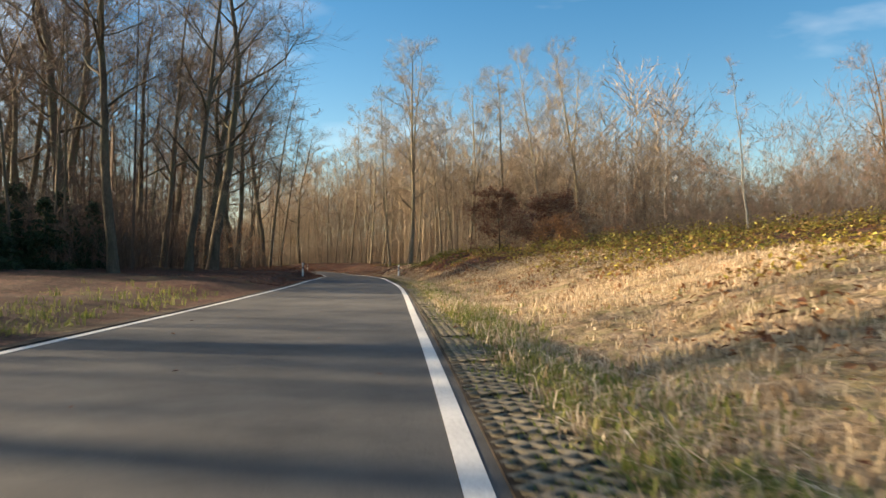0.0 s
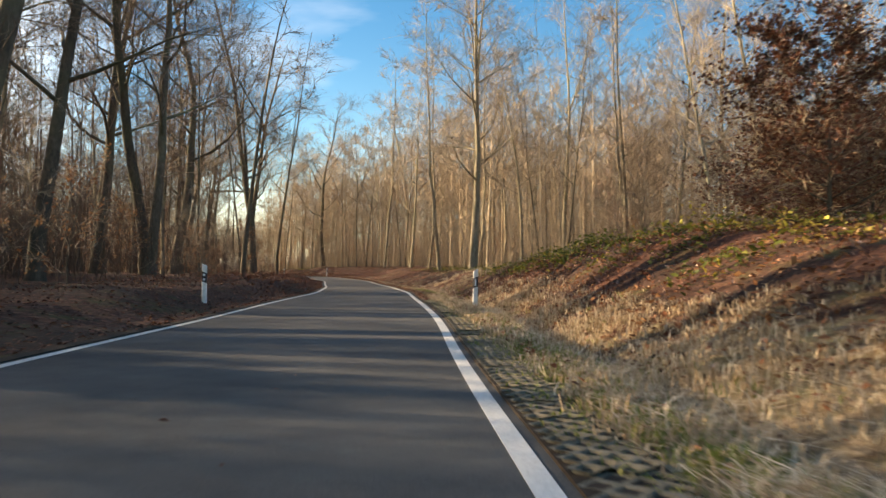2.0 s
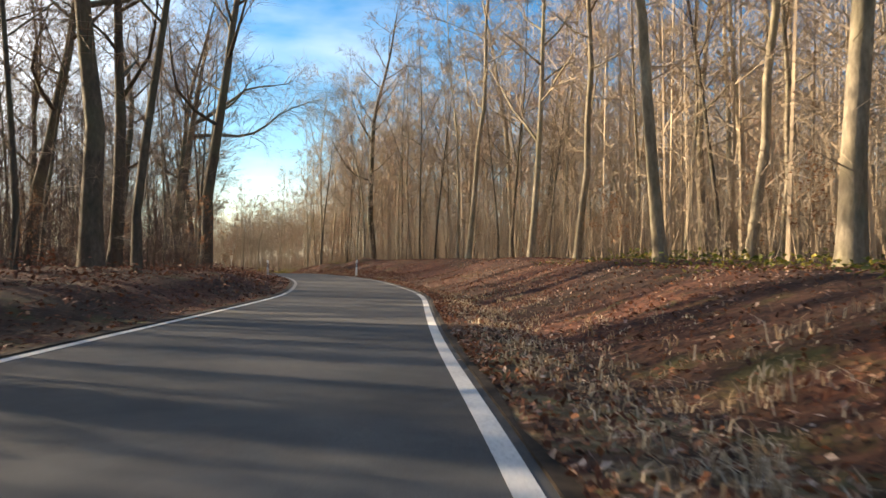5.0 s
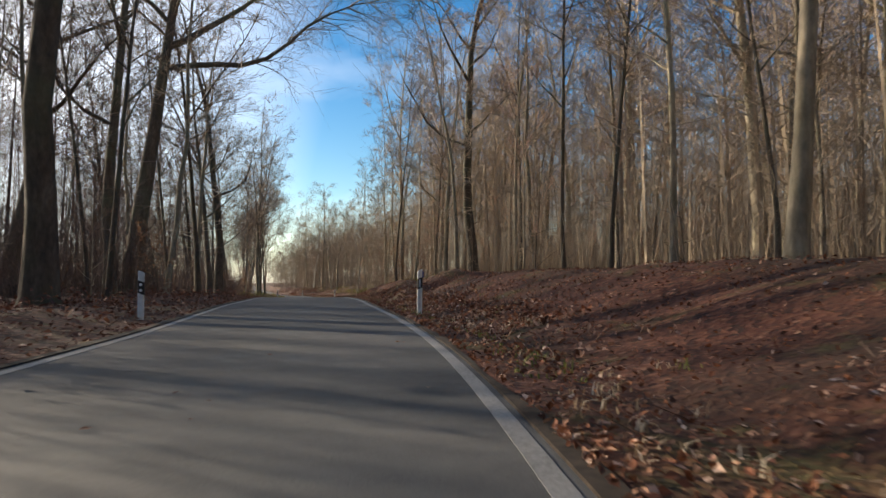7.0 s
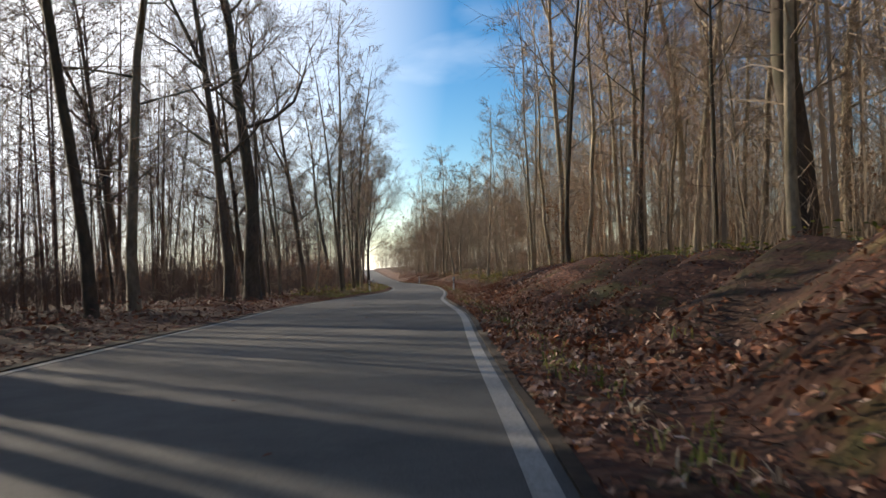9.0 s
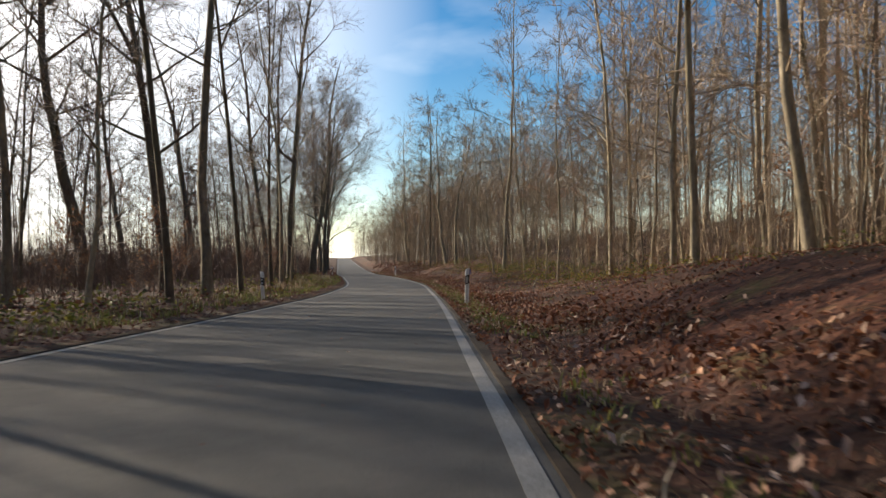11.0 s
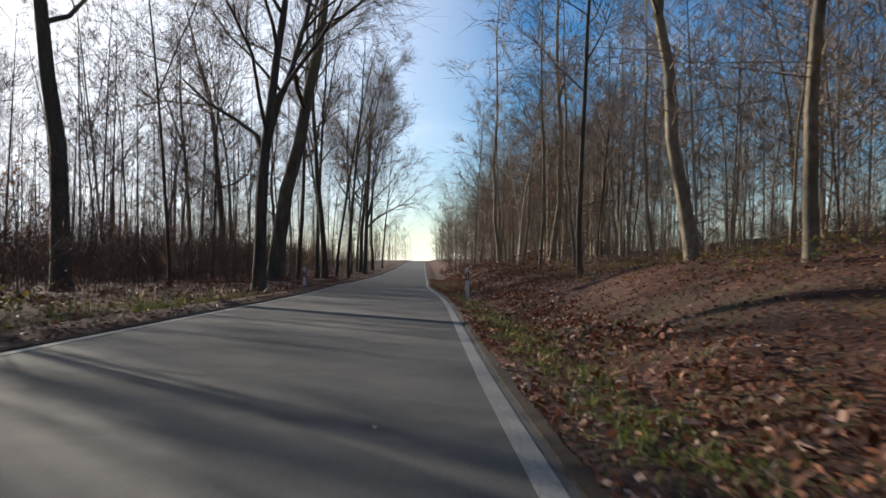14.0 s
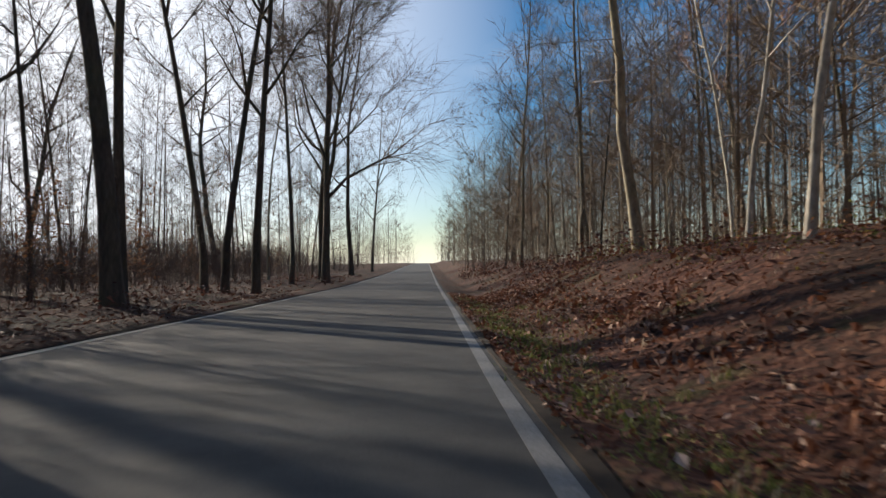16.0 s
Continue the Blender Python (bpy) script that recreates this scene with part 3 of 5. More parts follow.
# ---- ground sheet and road ----
def sheet():
    rows = np.concatenate([[-1500, -900, -500, -300, -200, -140, -100, -70, -50, -36, -26, -19], np.arange(-14, 310, 0.65), np.arange(310, 420, 2.0), np.arange(420, 700, 10.0), [720, 780, 860, 1000, 1200, 1500, 2000, 2500]])
    d = np.concatenate([[-0.3, -0.03, 0.0, 0.12], np.arange(0.3, 6.5, 0.34), np.arange(6.6, 16, 0.9), np.arange(17, 40, 2.5), [45, 55, 70, 90, 120, 160, 220, 320, 480, 700, 1000, 1500, 2200]])
    half = width(rows) / 2 + EDGE
    u = np.concatenate([-(half[:, None] + d[None, ::-1]), half[:, None] + d[None, :]], 1)
    s = np.repeat(rows[:, None], u.shape[1], 1)
    xy, z = plan(s, u), ground(s, u)
    v = np.concatenate([xy, z[..., None]], -1).reshape(-1, 3)
    nr, nc = u.shape
    a = (np.arange(nr - 1)[:, None] * nc + np.arange(nc - 1)[None, :]).ravel()
    f = np.stack([a, a + 1, a + nc + 1, a + nc], 1)
    me = mesh_of("ground", v, f, [GROUND], True)
    dd = np.abs(u) - half[:, None]
    open_r = knots(s, [(-60, 16), (22, 14), (36, 7), (46, 3.2), (64, 2.6), (80, 3.0), (90, 1.5), (95, 0.6), (110, 0.0), (190, 0.0), (225, 0.15), (420, 0.0)])
    open_l = knots(s, [(-60, 0.4), (10, 0.35), (30, 0.1), (180, 0.05), (196, 0.5), (240, 0.5), (258, 0.0), (420, 0.0)])
    reach = np.where(u > 0, open_r, open_l)
    md = np.clip(0.5 + (reach - dd) / np.maximum(reach * 0.5, 0.8) * 0.5, 0, 1) * np.where(u > 0, knots(s, [(-60, 1), (36, 1), (46, 0.6), (56, 0.46), (84, 0.48), (100, 0.45), (420, 0.45)]), 0.7)
    at = me.attributes.new("meadow", "FLOAT", "POINT")
    at.data.foreach_set("value", md.astype(np.float32).ravel())
    return tagged(new("ground", me), "leaf-covered forest floor with dry grass verges", "ground", kind="structure")


sheet()


def ribbon(name, s_list, left, right, lift, thick, mat, label, category):
    """A slab along the road between two offsets from its centre."""
    s = np.asarray(s_list, float)
    z = np.interp(s, AX_S, AX[:, 2])
    cols = [(left, -thick), (left, 0.0)] + [(left + (right - left) * k, 0.0) for k in (0.2, 0.4, 0.6, 0.8)] + [(right, 0.0), (right, -thick)]
    v = [np.concatenate([plan(s, u), (z + lift + dz)[:, None]], 1) for u, dz in cols]
    v = np.stack(v, 1).reshape(-1, 3)
    nc = len(cols)
    a = (np.arange(len(s) - 1)[:, None] * nc + np.arange(nc - 1)[None, :]).ravel()
    f = np.stack([a, a + 1, a + nc + 1, a + nc], 1)
    return tagged(new(name, mesh_of(name, v, f, [mat])), label, category, kind="structure")


ROAD_S = np.concatenate([np.arange(-30, 420, 1.0), np.arange(420, 1500, 12.0)])
rw = width(ROAD_S) / 2
ragged = value_noise(ROAD_S, ROAD_S * 0, 1.6, 8) * 0.035
ribbon("road", ROAD_S, -rw - EDGE + ragged, rw + EDGE + ragged[::-1], 0.0, 0.12, ASPHALT, "narrow worn grey asphalt country road", "road")
for stretch_s, paint, state in ((np.arange(-30, 106.5, 0.75), PAINT, "bright"), (np.concatenate([np.arange(106.1, 330, 0.75), np.arange(330, 900, 6.0)]), PAINT_OLD, "grey dirty")):
    lw = width(stretch_s) / 2
    ribbon("edge_line_right", stretch_s, lw - 0.062, lw + 0.062, 0.005, 0.003, paint, state + " worn white painted road edge line", "road marking")
    ribbon("edge_line_left", stretch_s, -lw - 0.058, -lw + 0.058, 0.005, 0.003, paint, state + " worn white painted road edge line", "road marking")

# ---- guide posts ----
def post_piece(name, low, high, slope, mat, parent, wide=0.06, deep=0.045, grow=0.0):
    v, f = [], []
    ring = []
    for k in range(16):
        t = 2 * math.pi * k / 16
        c, s = math.cos(t), math.sin(t)
        ring.append((math.copysign(abs(c) ** 0.5, c) * (wide + grow), math.copysign(abs(s) ** 0.7, s) * (deep + grow)))
    sl_low, sl_high = (0.0 if low <= 0 else slope), slope
    levels = [(low, sl_low), (high - 0.012 if mat is PLASTIC and high > 0.85 else high, sl_high)]
    for z, sl in levels:
        v += [(x, y, z + sl * x) for x, y in ring]
    f += [(k, (k + 1) % 16, 16 + (k + 1) % 16, 16 + k) for k in range(16)]
    if mat is PLASTIC and high > 0.85:
        v += [(x * 0.86, y * 0.8, high + slope * x) for x, y in ring]
        f += [(16 + k, 16 + (k + 1) % 16, 32 + (k + 1) % 16, 32 + k) for k in range(16)]
        f.append(tuple(range(32, 48)))
    else:
        f.append(tuple(range(16, 32)))
    f.append(tuple(range(15, -1, -1)))
    return part(name, mesh_of(name, v, f, [mat]), parent)


def guide_post(s, u, side, blue, tilt, lift=0.0):
    """A roadside post; side +1 stands on the right of the road, -1 on the left."""
    slope = 0.42 * side
    ob = tagged(new("guide_post"), "white plastic roadside guide post with slanted black band" + (" and blue reflector" if blue else ""), "guide post", "guide posts along the road")
    post_piece("shaft", -0.3, 0.52, slope, PLASTIC, ob)
    post_piece("black_band", 0.52, 0.77, slope, BLACK, ob, grow=0.0015)
    post_piece("cap", 0.77, 0.95, slope, PLASTIC, ob)
    if side > 0:
        bm = bmesh.new()
        bmesh.ops.create_cube(bm, size=1.0, matrix=Matrix.LocRotScale((-0.006, -0.049, 0.645), None, (0.034, 0.012, 0.18)))
        bmesh.ops.bevel(bm, geom=bm.edges[:], offset=0.003, segments=1, affect="EDGES")
        me = bpy.data.meshes.new("reflector")
        bm.to_mesh(me)
        me.materials.append(REFLECTOR)
        part("reflector", me, ob, "tall white reflector strip")
    else:
        for z in (0.59, 0.70):
            bm = bmesh.new()
            bmesh.ops.create_cone(bm, cap_ends=True, segments=16, radius1=0.03, radius2=0.027, depth=0.012, matrix=Matrix.Translation((0.0, -0.05, z)) @ Matrix.Rotation(radians(90), 4, "X"))
            me = bpy.data.meshes.new("reflector")
            bm.to_mesh(me)
            me.materials.append(REFLECTOR)
            part("reflector", me, ob, "small round white reflector")
    if blue:
        bm = bmesh.new()
        bmesh.ops.create_cube(bm, size=1.0, matrix=Matrix.LocRotScale((0.072, 0.02, 0.855), None, (0.03, 0.075, 0.15)))
        bmesh.ops.bevel(bm, geom=bm.edges[:], offset=0.006, segments=2, affect="EDGES")
        me = bpy.data.meshes.new("wildlife_reflector")
        bm.to_mesh(me)
        me.materials.append(BLUE)
        part("wildlife_reflector", me, ob, "blue wildlife warning reflector")
    p = put(s, u)
    ob.matrix_world = pose(p.x, p.y, p.z - 0.02 + lift, 0, tilt, heading(s))


guide_post(53.5, 3.33, 1, False, 1.5, 0.05)
guide_post(54.0, -3.3, -1, False, 0)
guide_post(131.3, 2.87, 1, True, 0.5, 0.12)
guide_post(129.2, -2.9, -1, False, 0)
guide_post(200.3, 3.1, 1, True, 2.0, 0.07)
guide_post(203.6, -3.3, -1, False, -1)
guide_post(262.9, 3.3, 1, False, -1.0, 0.2)
guide_post(272.5, -3.4, -1, False, 0)

# ---- trees: kinds ----
OLD = "tall bare beech tree with smooth grey bark"
SLIM = "slim bare young beech with pale grey trunk"
DARK = "tall bare beech tree with bark coloured dark as in shade"
tall = [make_tree("beech_tree", 11, 25, 0.22, 0.26, 18, 4.8, 5, 7, 5, BARK, TWIG, OLD, snags=6),
        make_tree("beech_tree", 12, 27, 0.25, 0.30, 18, 4.6, 5, 7, 5, BARK, TWIG, OLD, fork=0.55, snags=5),
        make_tree("beech_tree", 13, 24, 0.20, 0.24, 18, 4.6, 5, 7, 5, BARK, TWIG, OLD, lean=2.5, snags=6),
        make_tree("beech_tree", 14, 26, 0.21, 0.32, 17, 5.0, 5, 7, 5, BARK, TWIG_RED, OLD, fork=0.62, snags=4)]
# Backlit shade is in the colour here: darker bark and crown twigs.
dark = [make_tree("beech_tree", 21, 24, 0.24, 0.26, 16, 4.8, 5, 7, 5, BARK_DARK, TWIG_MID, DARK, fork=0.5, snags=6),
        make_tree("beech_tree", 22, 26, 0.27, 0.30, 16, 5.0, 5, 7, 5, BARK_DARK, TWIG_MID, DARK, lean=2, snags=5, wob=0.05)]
slim = [make_tree("young_beech", 31, 19, 0.09, 0.26, 15, 2.6, 3, 5, 5, BARK, TWIG, SLIM, twig_r=0.0125, snags=6),
        make_tree("young_beech", 32, 21, 0.11, 0.32, 14, 2.8, 3, 5, 5, BARK, TWIG, SLIM, twig_r=0.0125, snags=5, lean=2, wob=0.045),
        make_tree("young_beech", 33, 17, 0.075, 0.22, 15, 2.4, 3, 5, 5, BARK, TWIG, SLIM, twig_r=0.0125, snags=8, lean=3.5, wob=0.05),
        make_tree("young_beech", 34, 20, 0.10, 0.30, 14, 2.7, 3, 5, 5, BARK_DARK, TWIG_MID, "slim bare young beech with dark trunk", twig_r=0.0125, snags=6, fork=0.5)]
birch = make_tree("birch_tree", 41, 15, 0.08, 0.30, 14, 2.0, 3, 6, 3, BARK_BIRCH, TWIG_PALE, "slender birch with pale bark", wob=0.05)
sapling = [make_tree("sapling", 51, 5.0, 0.028, 0.10, 11, 1.6, 2, 6, 5, BARK_DARK, TWIG, "bare thin understorey sapling", "shrub", twig_r=0.0055, wob=0.08),
           make_tree("sapling", 52, 6.5, 0.035, 0.12, 12, 1.8, 2, 6, 5, BARK, TWIG_PALE, "pale twiggy understorey sapling", "shrub", twig_r=0.0055, wob=0.08),
           make_tree("sapling", 53, 3.6, 0.022, 0.08, 10, 1.3, 2, 4, 3, BARK_DARK, TWIG, "young beech sapling keeping withered brown leaves", "shrub", twig_r=0.0055, leaves=420, leaf_mat=LEAF_BROWN, wob=0.08)]
leafy = make_tree("beech_bush", 61, 7.5, 0.09, 0.05, 26, 3.6, 6, 5, 3, BARK_DARK, TWIG, "bushy young beech keeping dark withered leaves", "shrub", leaves=15000, leaf_size=0.075, leaf_mat=LEAF_DARKRED, wob=0.05, low=0.35)
rust = make_tree("beech_bush", 63, 2.9, 0.03, 0.06, 18, 1.5, 3, 5, 3, BARK_DARK, TWIG_MID, "low bushy beech keeping rust-coloured withered leaves", "shrub", twig_r=0.006, leaves=1500, leaf_size=0.065, leaf_mat=LEAF_RUST, wob=0.08, low=0.2)
wide = make_tree("beech_tree", 81, 19, 0.24, 0.24, 18, 6.2, 6, 12, 6, BARK_DARK, TWIG_MID, "wide-crowned forked beech beside the road", fork=0.28, snags=2, low=-0.4)
USED = set()


def plant(kind, s, u, size=1.0, turn=0.0, girth=1.0):
    p = put(s, u)
    m = pose(p.x, p.y, p.z, 0, 0, turn) @ Matrix.Diagonal((size * girth, size * girth, size, 1))
    if kind.name in USED:
        return copy_thing(kind, m)
    USED.add(kind.name)
    kind.matrix_basis = m
    return kind


# the great leaning beech beside the road
p = put(157.0, -9.4)
old_beech = make_tree("old_beech", 71, 25, 0.56, 0.52, 14, 6.0, 5, 8, 3, BARK_DARK, TWIG, "old thick beech leaning over the road with long limbs", lean=7,
                      big_limb=[(13.0, 1, -0.1, 0.12, 13, 0.2), (14.2, 1, 0.25, 0.75, 12, 0.22), (15.5, -0.6, 0.4, 0.9, 7, 0.15)], snags=2)
old_beech.matrix_basis = pose(p.x, p.y, p.z, 0, 0, heading(157) + 8)

# a slender beech bent out over the verge
p = put(226.8, 7.0)
bent = make_tree("bent_beech", 77, 9.5, 0.06, 0.30, 12, 2.2, 3, 5, 5, BARK, TWIG, "slender grey beech bent towards the road", lean=3, snags=6, wob=0.06)
bent.matrix_basis = pose(p.x, p.y, p.z, 0, 0, heading(226.8) + 180)

# trees that stand out, by place along and beside the road: s, u, kind, size, girth
rng = np.random.default_rng(5)
MARKED = [(90.7, 8.9, tall[0], 1.05, 1.25), (96.0, 9.8, tall[1], 1.0, 1.0), (101.0, 7.9, slim[1], 1.15, 1.3), (115.5, 8.4, tall[2], 1.0, 0.9),
          (163.0, 11.2, dark[1], 1.08, 1.3), (160.0, 14.5, slim[1], 1.0, 1.0), (77.8, 21.0, tall[2], 1.0, 0.9), (178.0, 13.5, tall[2], 1.0, 0.8), (182.7, 8.8, slim[0], 1.1, 1.2), (175.0, 7.6, slim[3], 1.0, 1.0),
          (189.5, 13.0, tall[3], 0.95, 0.75), (213.9, 8.2, slim[2], 0.85, 1.0), (253.4, 7.6, slim[1], 0.66, 1.55), (249.0, 7.9, slim[0], 0.7, 1.7), (264.0, 7.4, slim[3], 1.0, 1.1),
          (289.0, 11.0, slim[1], 1.0, 1.5), (300.0, 8.6, slim[1], 1.0, 1.2), (290.2, 8.9, birch, 1.05, 1.4), (293.5, 9.2, birch, 0.8, 0.9), (296.0, 9.9, birch, 0.7, 0.7), (299.5, 9.4, slim[2], 0.6, 0.6), (302.5, 10.2, slim[2], 0.65, 0.6), (306.0, 9.6, slim[2], 0.6, 0.6), (284.0, 8.4, slim[2], 1.0, 1.1), (190.0, 9.6, tall[1], 1.0, 0.8),
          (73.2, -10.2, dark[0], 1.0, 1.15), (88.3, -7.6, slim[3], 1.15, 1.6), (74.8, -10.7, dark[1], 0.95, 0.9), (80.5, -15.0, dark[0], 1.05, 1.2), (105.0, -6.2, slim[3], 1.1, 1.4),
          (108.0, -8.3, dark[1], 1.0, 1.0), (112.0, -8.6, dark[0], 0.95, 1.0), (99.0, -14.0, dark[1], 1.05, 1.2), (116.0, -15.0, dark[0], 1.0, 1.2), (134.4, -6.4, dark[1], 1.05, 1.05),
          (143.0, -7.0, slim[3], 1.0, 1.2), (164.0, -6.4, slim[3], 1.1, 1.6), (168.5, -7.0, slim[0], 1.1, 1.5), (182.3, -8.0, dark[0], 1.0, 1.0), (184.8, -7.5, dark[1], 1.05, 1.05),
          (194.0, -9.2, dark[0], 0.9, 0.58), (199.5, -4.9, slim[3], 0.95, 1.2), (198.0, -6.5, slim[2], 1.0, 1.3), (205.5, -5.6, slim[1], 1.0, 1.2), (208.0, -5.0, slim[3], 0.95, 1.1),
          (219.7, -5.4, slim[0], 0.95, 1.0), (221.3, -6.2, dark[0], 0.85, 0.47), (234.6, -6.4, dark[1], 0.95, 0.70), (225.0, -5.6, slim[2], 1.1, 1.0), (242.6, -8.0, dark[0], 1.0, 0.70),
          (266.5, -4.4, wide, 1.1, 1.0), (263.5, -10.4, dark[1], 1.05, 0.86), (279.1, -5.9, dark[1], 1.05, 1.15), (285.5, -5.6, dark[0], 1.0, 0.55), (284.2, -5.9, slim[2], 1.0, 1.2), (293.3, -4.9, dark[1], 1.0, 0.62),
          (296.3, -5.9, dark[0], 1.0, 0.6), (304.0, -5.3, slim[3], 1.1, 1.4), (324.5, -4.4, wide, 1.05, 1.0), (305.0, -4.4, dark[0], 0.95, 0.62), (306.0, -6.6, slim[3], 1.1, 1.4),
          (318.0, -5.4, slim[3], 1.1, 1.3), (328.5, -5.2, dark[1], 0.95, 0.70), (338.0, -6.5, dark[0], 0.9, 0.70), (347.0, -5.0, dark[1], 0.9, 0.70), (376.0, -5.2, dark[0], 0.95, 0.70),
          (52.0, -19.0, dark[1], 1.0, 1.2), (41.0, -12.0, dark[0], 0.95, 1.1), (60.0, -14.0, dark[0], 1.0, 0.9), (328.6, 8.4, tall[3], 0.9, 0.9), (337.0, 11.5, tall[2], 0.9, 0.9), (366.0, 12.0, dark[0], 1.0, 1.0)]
TAKEN = []
for s, u, kind, size, girth in MARKED:
    plant(kind, s, u, size, rng.uniform(0, 360), girth)
    TAKEN.append((s, u))


def scatter(count, s0, s1, u0, u1, kinds, weights, gap, lo, hi, keep=None):
    done = 0
    for _ in range(count * 12):
        if done >= count:
            break
        s, u = rng.uniform(s0, s1), rng.uniform(u0, u1)
        if keep and not keep(s, u):
            continue
        if any(abs(s - a) < gap and (s - a) ** 2 + (u - b) ** 2 < gap * gap for a, b in TAKEN):
            continue
        TAKEN.append((s, u))
        k = kinds[int(rng.choice(len(kinds), p=weights))]
        plant(k, s, u, rng.uniform(lo, hi), rng.uniform(0, 360), rng.uniform(0.85, 1.2))
        done += 1


def right_edge(s):
    return float(knots(s, [(-60, 120), (40, 112), (60, 85), (74, 46), (86, 12.5), (97, 7.8), (420, 7.6)]))


# Unseen beeches beyond the left of the view, added to shade the road.
for s, u, kind in ((5.0, -24.0, dark[0]), (17.5, -33.0, dark[1]), (16.0, -25.0, dark[0]), (19.0, -44.0, dark[1])):
    plant(kind, s, u, 1.0, rng.uniform(0, 360), 1.1)
# right wood, dense and lit; left wood, thinner further on
scatter(30, 60, 225, 17, 36, tall, [0.3, 0.3, 0.25, 0.15], 4.2, 0.85, 1.05, lambda s, u: u > right_edge(s))
scatter(5, 225, 340, 16, 34, tall, [0.3, 0.3, 0.25, 0.15], 5.0, 0.8, 0.9)
scatter(8, 20, 75, 50, 110, dark, [0.5, 0.5], 4.5, 0.8, 0.95, lambda s, u: u > right_edge(s))
scatter(80, 60, 222, 8, 26, slim, [0.32, 0.3, 0.23, 0.15], 2.1, 0.75, 1.1, lambda s, u: u > right_edge(s))
scatter(70, 215, 340, 8, 26, slim, [0.22, 0.3, 0.28, 0.2], 2.6, 0.55, 0.85)
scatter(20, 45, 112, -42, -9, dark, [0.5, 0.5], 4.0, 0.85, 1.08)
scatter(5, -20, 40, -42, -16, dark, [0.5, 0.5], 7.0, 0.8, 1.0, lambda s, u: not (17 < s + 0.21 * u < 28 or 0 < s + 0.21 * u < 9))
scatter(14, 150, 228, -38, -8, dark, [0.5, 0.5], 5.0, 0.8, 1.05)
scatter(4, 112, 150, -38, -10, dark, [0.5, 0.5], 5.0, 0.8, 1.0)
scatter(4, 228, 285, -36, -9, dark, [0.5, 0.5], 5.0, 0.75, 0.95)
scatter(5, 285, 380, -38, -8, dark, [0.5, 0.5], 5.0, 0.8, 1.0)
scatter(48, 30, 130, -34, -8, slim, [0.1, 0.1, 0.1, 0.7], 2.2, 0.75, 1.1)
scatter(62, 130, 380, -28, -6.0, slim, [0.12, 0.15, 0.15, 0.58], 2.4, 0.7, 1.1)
# understorey
TAKEN = []
scatter(50, 70, 225, 8.0, 22, sapling, [0.35, 0.35, 0.3], 1.2, 0.7, 1.3, lambda s, u: u > right_edge(s) - 0.6)
scatter(16, 225, 330, 8.5, 22, sapling, [0.4, 0.3, 0.3], 1.2, 0.6, 1.0)
scatter(50, 48, 130, -20, -5.2, sapling, [0.4, 0.05, 0.55], 1.2, 0.7, 1.35)
scatter(75, 130, 340, -20, -6.2, sapling, [0.45, 0.1, 0.45], 1.2, 0.6, 1.1)
scatter(26, 232, 305, -15, -6.2, sapling, [0.1, 0.0, 0.9], 1.0, 0.7, 1.2)
scatter(50, 22, 66, 19, 34, sapling, [0.15, 0.75, 0.1], 1.0, 0.4, 0.7)
for s, u, size in ((45.0, 13.0, 0.75), (47.0, 15.0, 0.9), (48.5, 13.6, 0.7), (50.0, 16.4, 1.0), (51.5, 18.5, 0.9), (46.0, 17.0, 0.8)):
    plant(sapling[2], s, u, size, rng.uniform(0, 360), 1.3)
plant(leafy, 49.0, 9.6, 0.5, 20, 1.35)
plant(leafy, 54.8, 14.4, 0.9, 140, 1.15)
plant(leafy, 62.0, 17.0, 1.25, 250, 1.2)
plant(leafy, 58.0, 15.5, 0.7, 30, 1.4)
for s, u, size, turn in ((46.0, 12.2, 0.8, 0), (45.0, 13.6, 0.7, 80), (49.5, 13.6, 0.95, 300), (45.5, 16.4, 0.55, 40)):
    plant(rust, s, u, size, turn, 1.2)
plant(birch, 40.0, 22.0, 0.6, 60)
plant(birch, 27.0, 28.0, 0.62, 10)


# ---- undergrowth and the far wood, too many to count ----
def twig_cloud(name, rng, roots, height, stem_w, per, reach, tw, mat, label, category, lean=0.12, low=0.12):
    """Thin upright stems, each with small side twigs, in one mesh."""
    n = len(roots)
    top = roots + np.stack([rng.normal(0, lean, n) * height, rng.normal(0, lean, n) * height, height], -1)
    mid = roots * 0.5 + top * 0.5 + rng.normal(0, 0.05, (n, 3)) * height[:, None]
    a = rng.uniform(0, 2 * math.pi, n)
    ac = np.stack([np.cos(a), np.sin(a), 0 * a], -1) * stem_w
    v = np.stack([roots - ac, roots + ac, mid - ac * 0.7, mid + ac * 0.7, top], 1).reshape(-1, 3)
    i = np.arange(n)[:, None] * 5
    tri = [i + np.array([[0, 1, 3]]), i + np.array([[0, 3, 2]]), i + np.array([[2, 3, 4]])]
    g = rng.uniform(low, 1.0, (n, per))
    p = roots[:, None] + (top - roots)[:, None] * g[..., None]
    az = rng.uniform(0, 2 * math.pi, (n, per))
    ln = reach * (1.15 - 0.7 * g) * rng.uniform(0.5, 1.3, (n, per)) * (height / height.mean())[:, None]
    q = p + np.stack([np.cos(az), np.sin(az), rng.uniform(0.3, 1.3, (n, per))], -1) * ln[..., None]
    b = rng.uniform(0, 2 * math.pi, (n, per))
    w = np.stack([np.cos(b), np.sin(b), rng.normal(0, 0.5, (n, per))], -1) * tw
    v2 = np.stack([p - w, p + w, q], 2).reshape(-1, 3)
    f2 = np.arange(n * per * 3).reshape(-1, 3) + len(v)
    me = mesh_of(name, np.concatenate([v, v2]), np.concatenate(tri + [f2]), [mat])
    return tagged(new(name, me), label, category, kind="stuff")


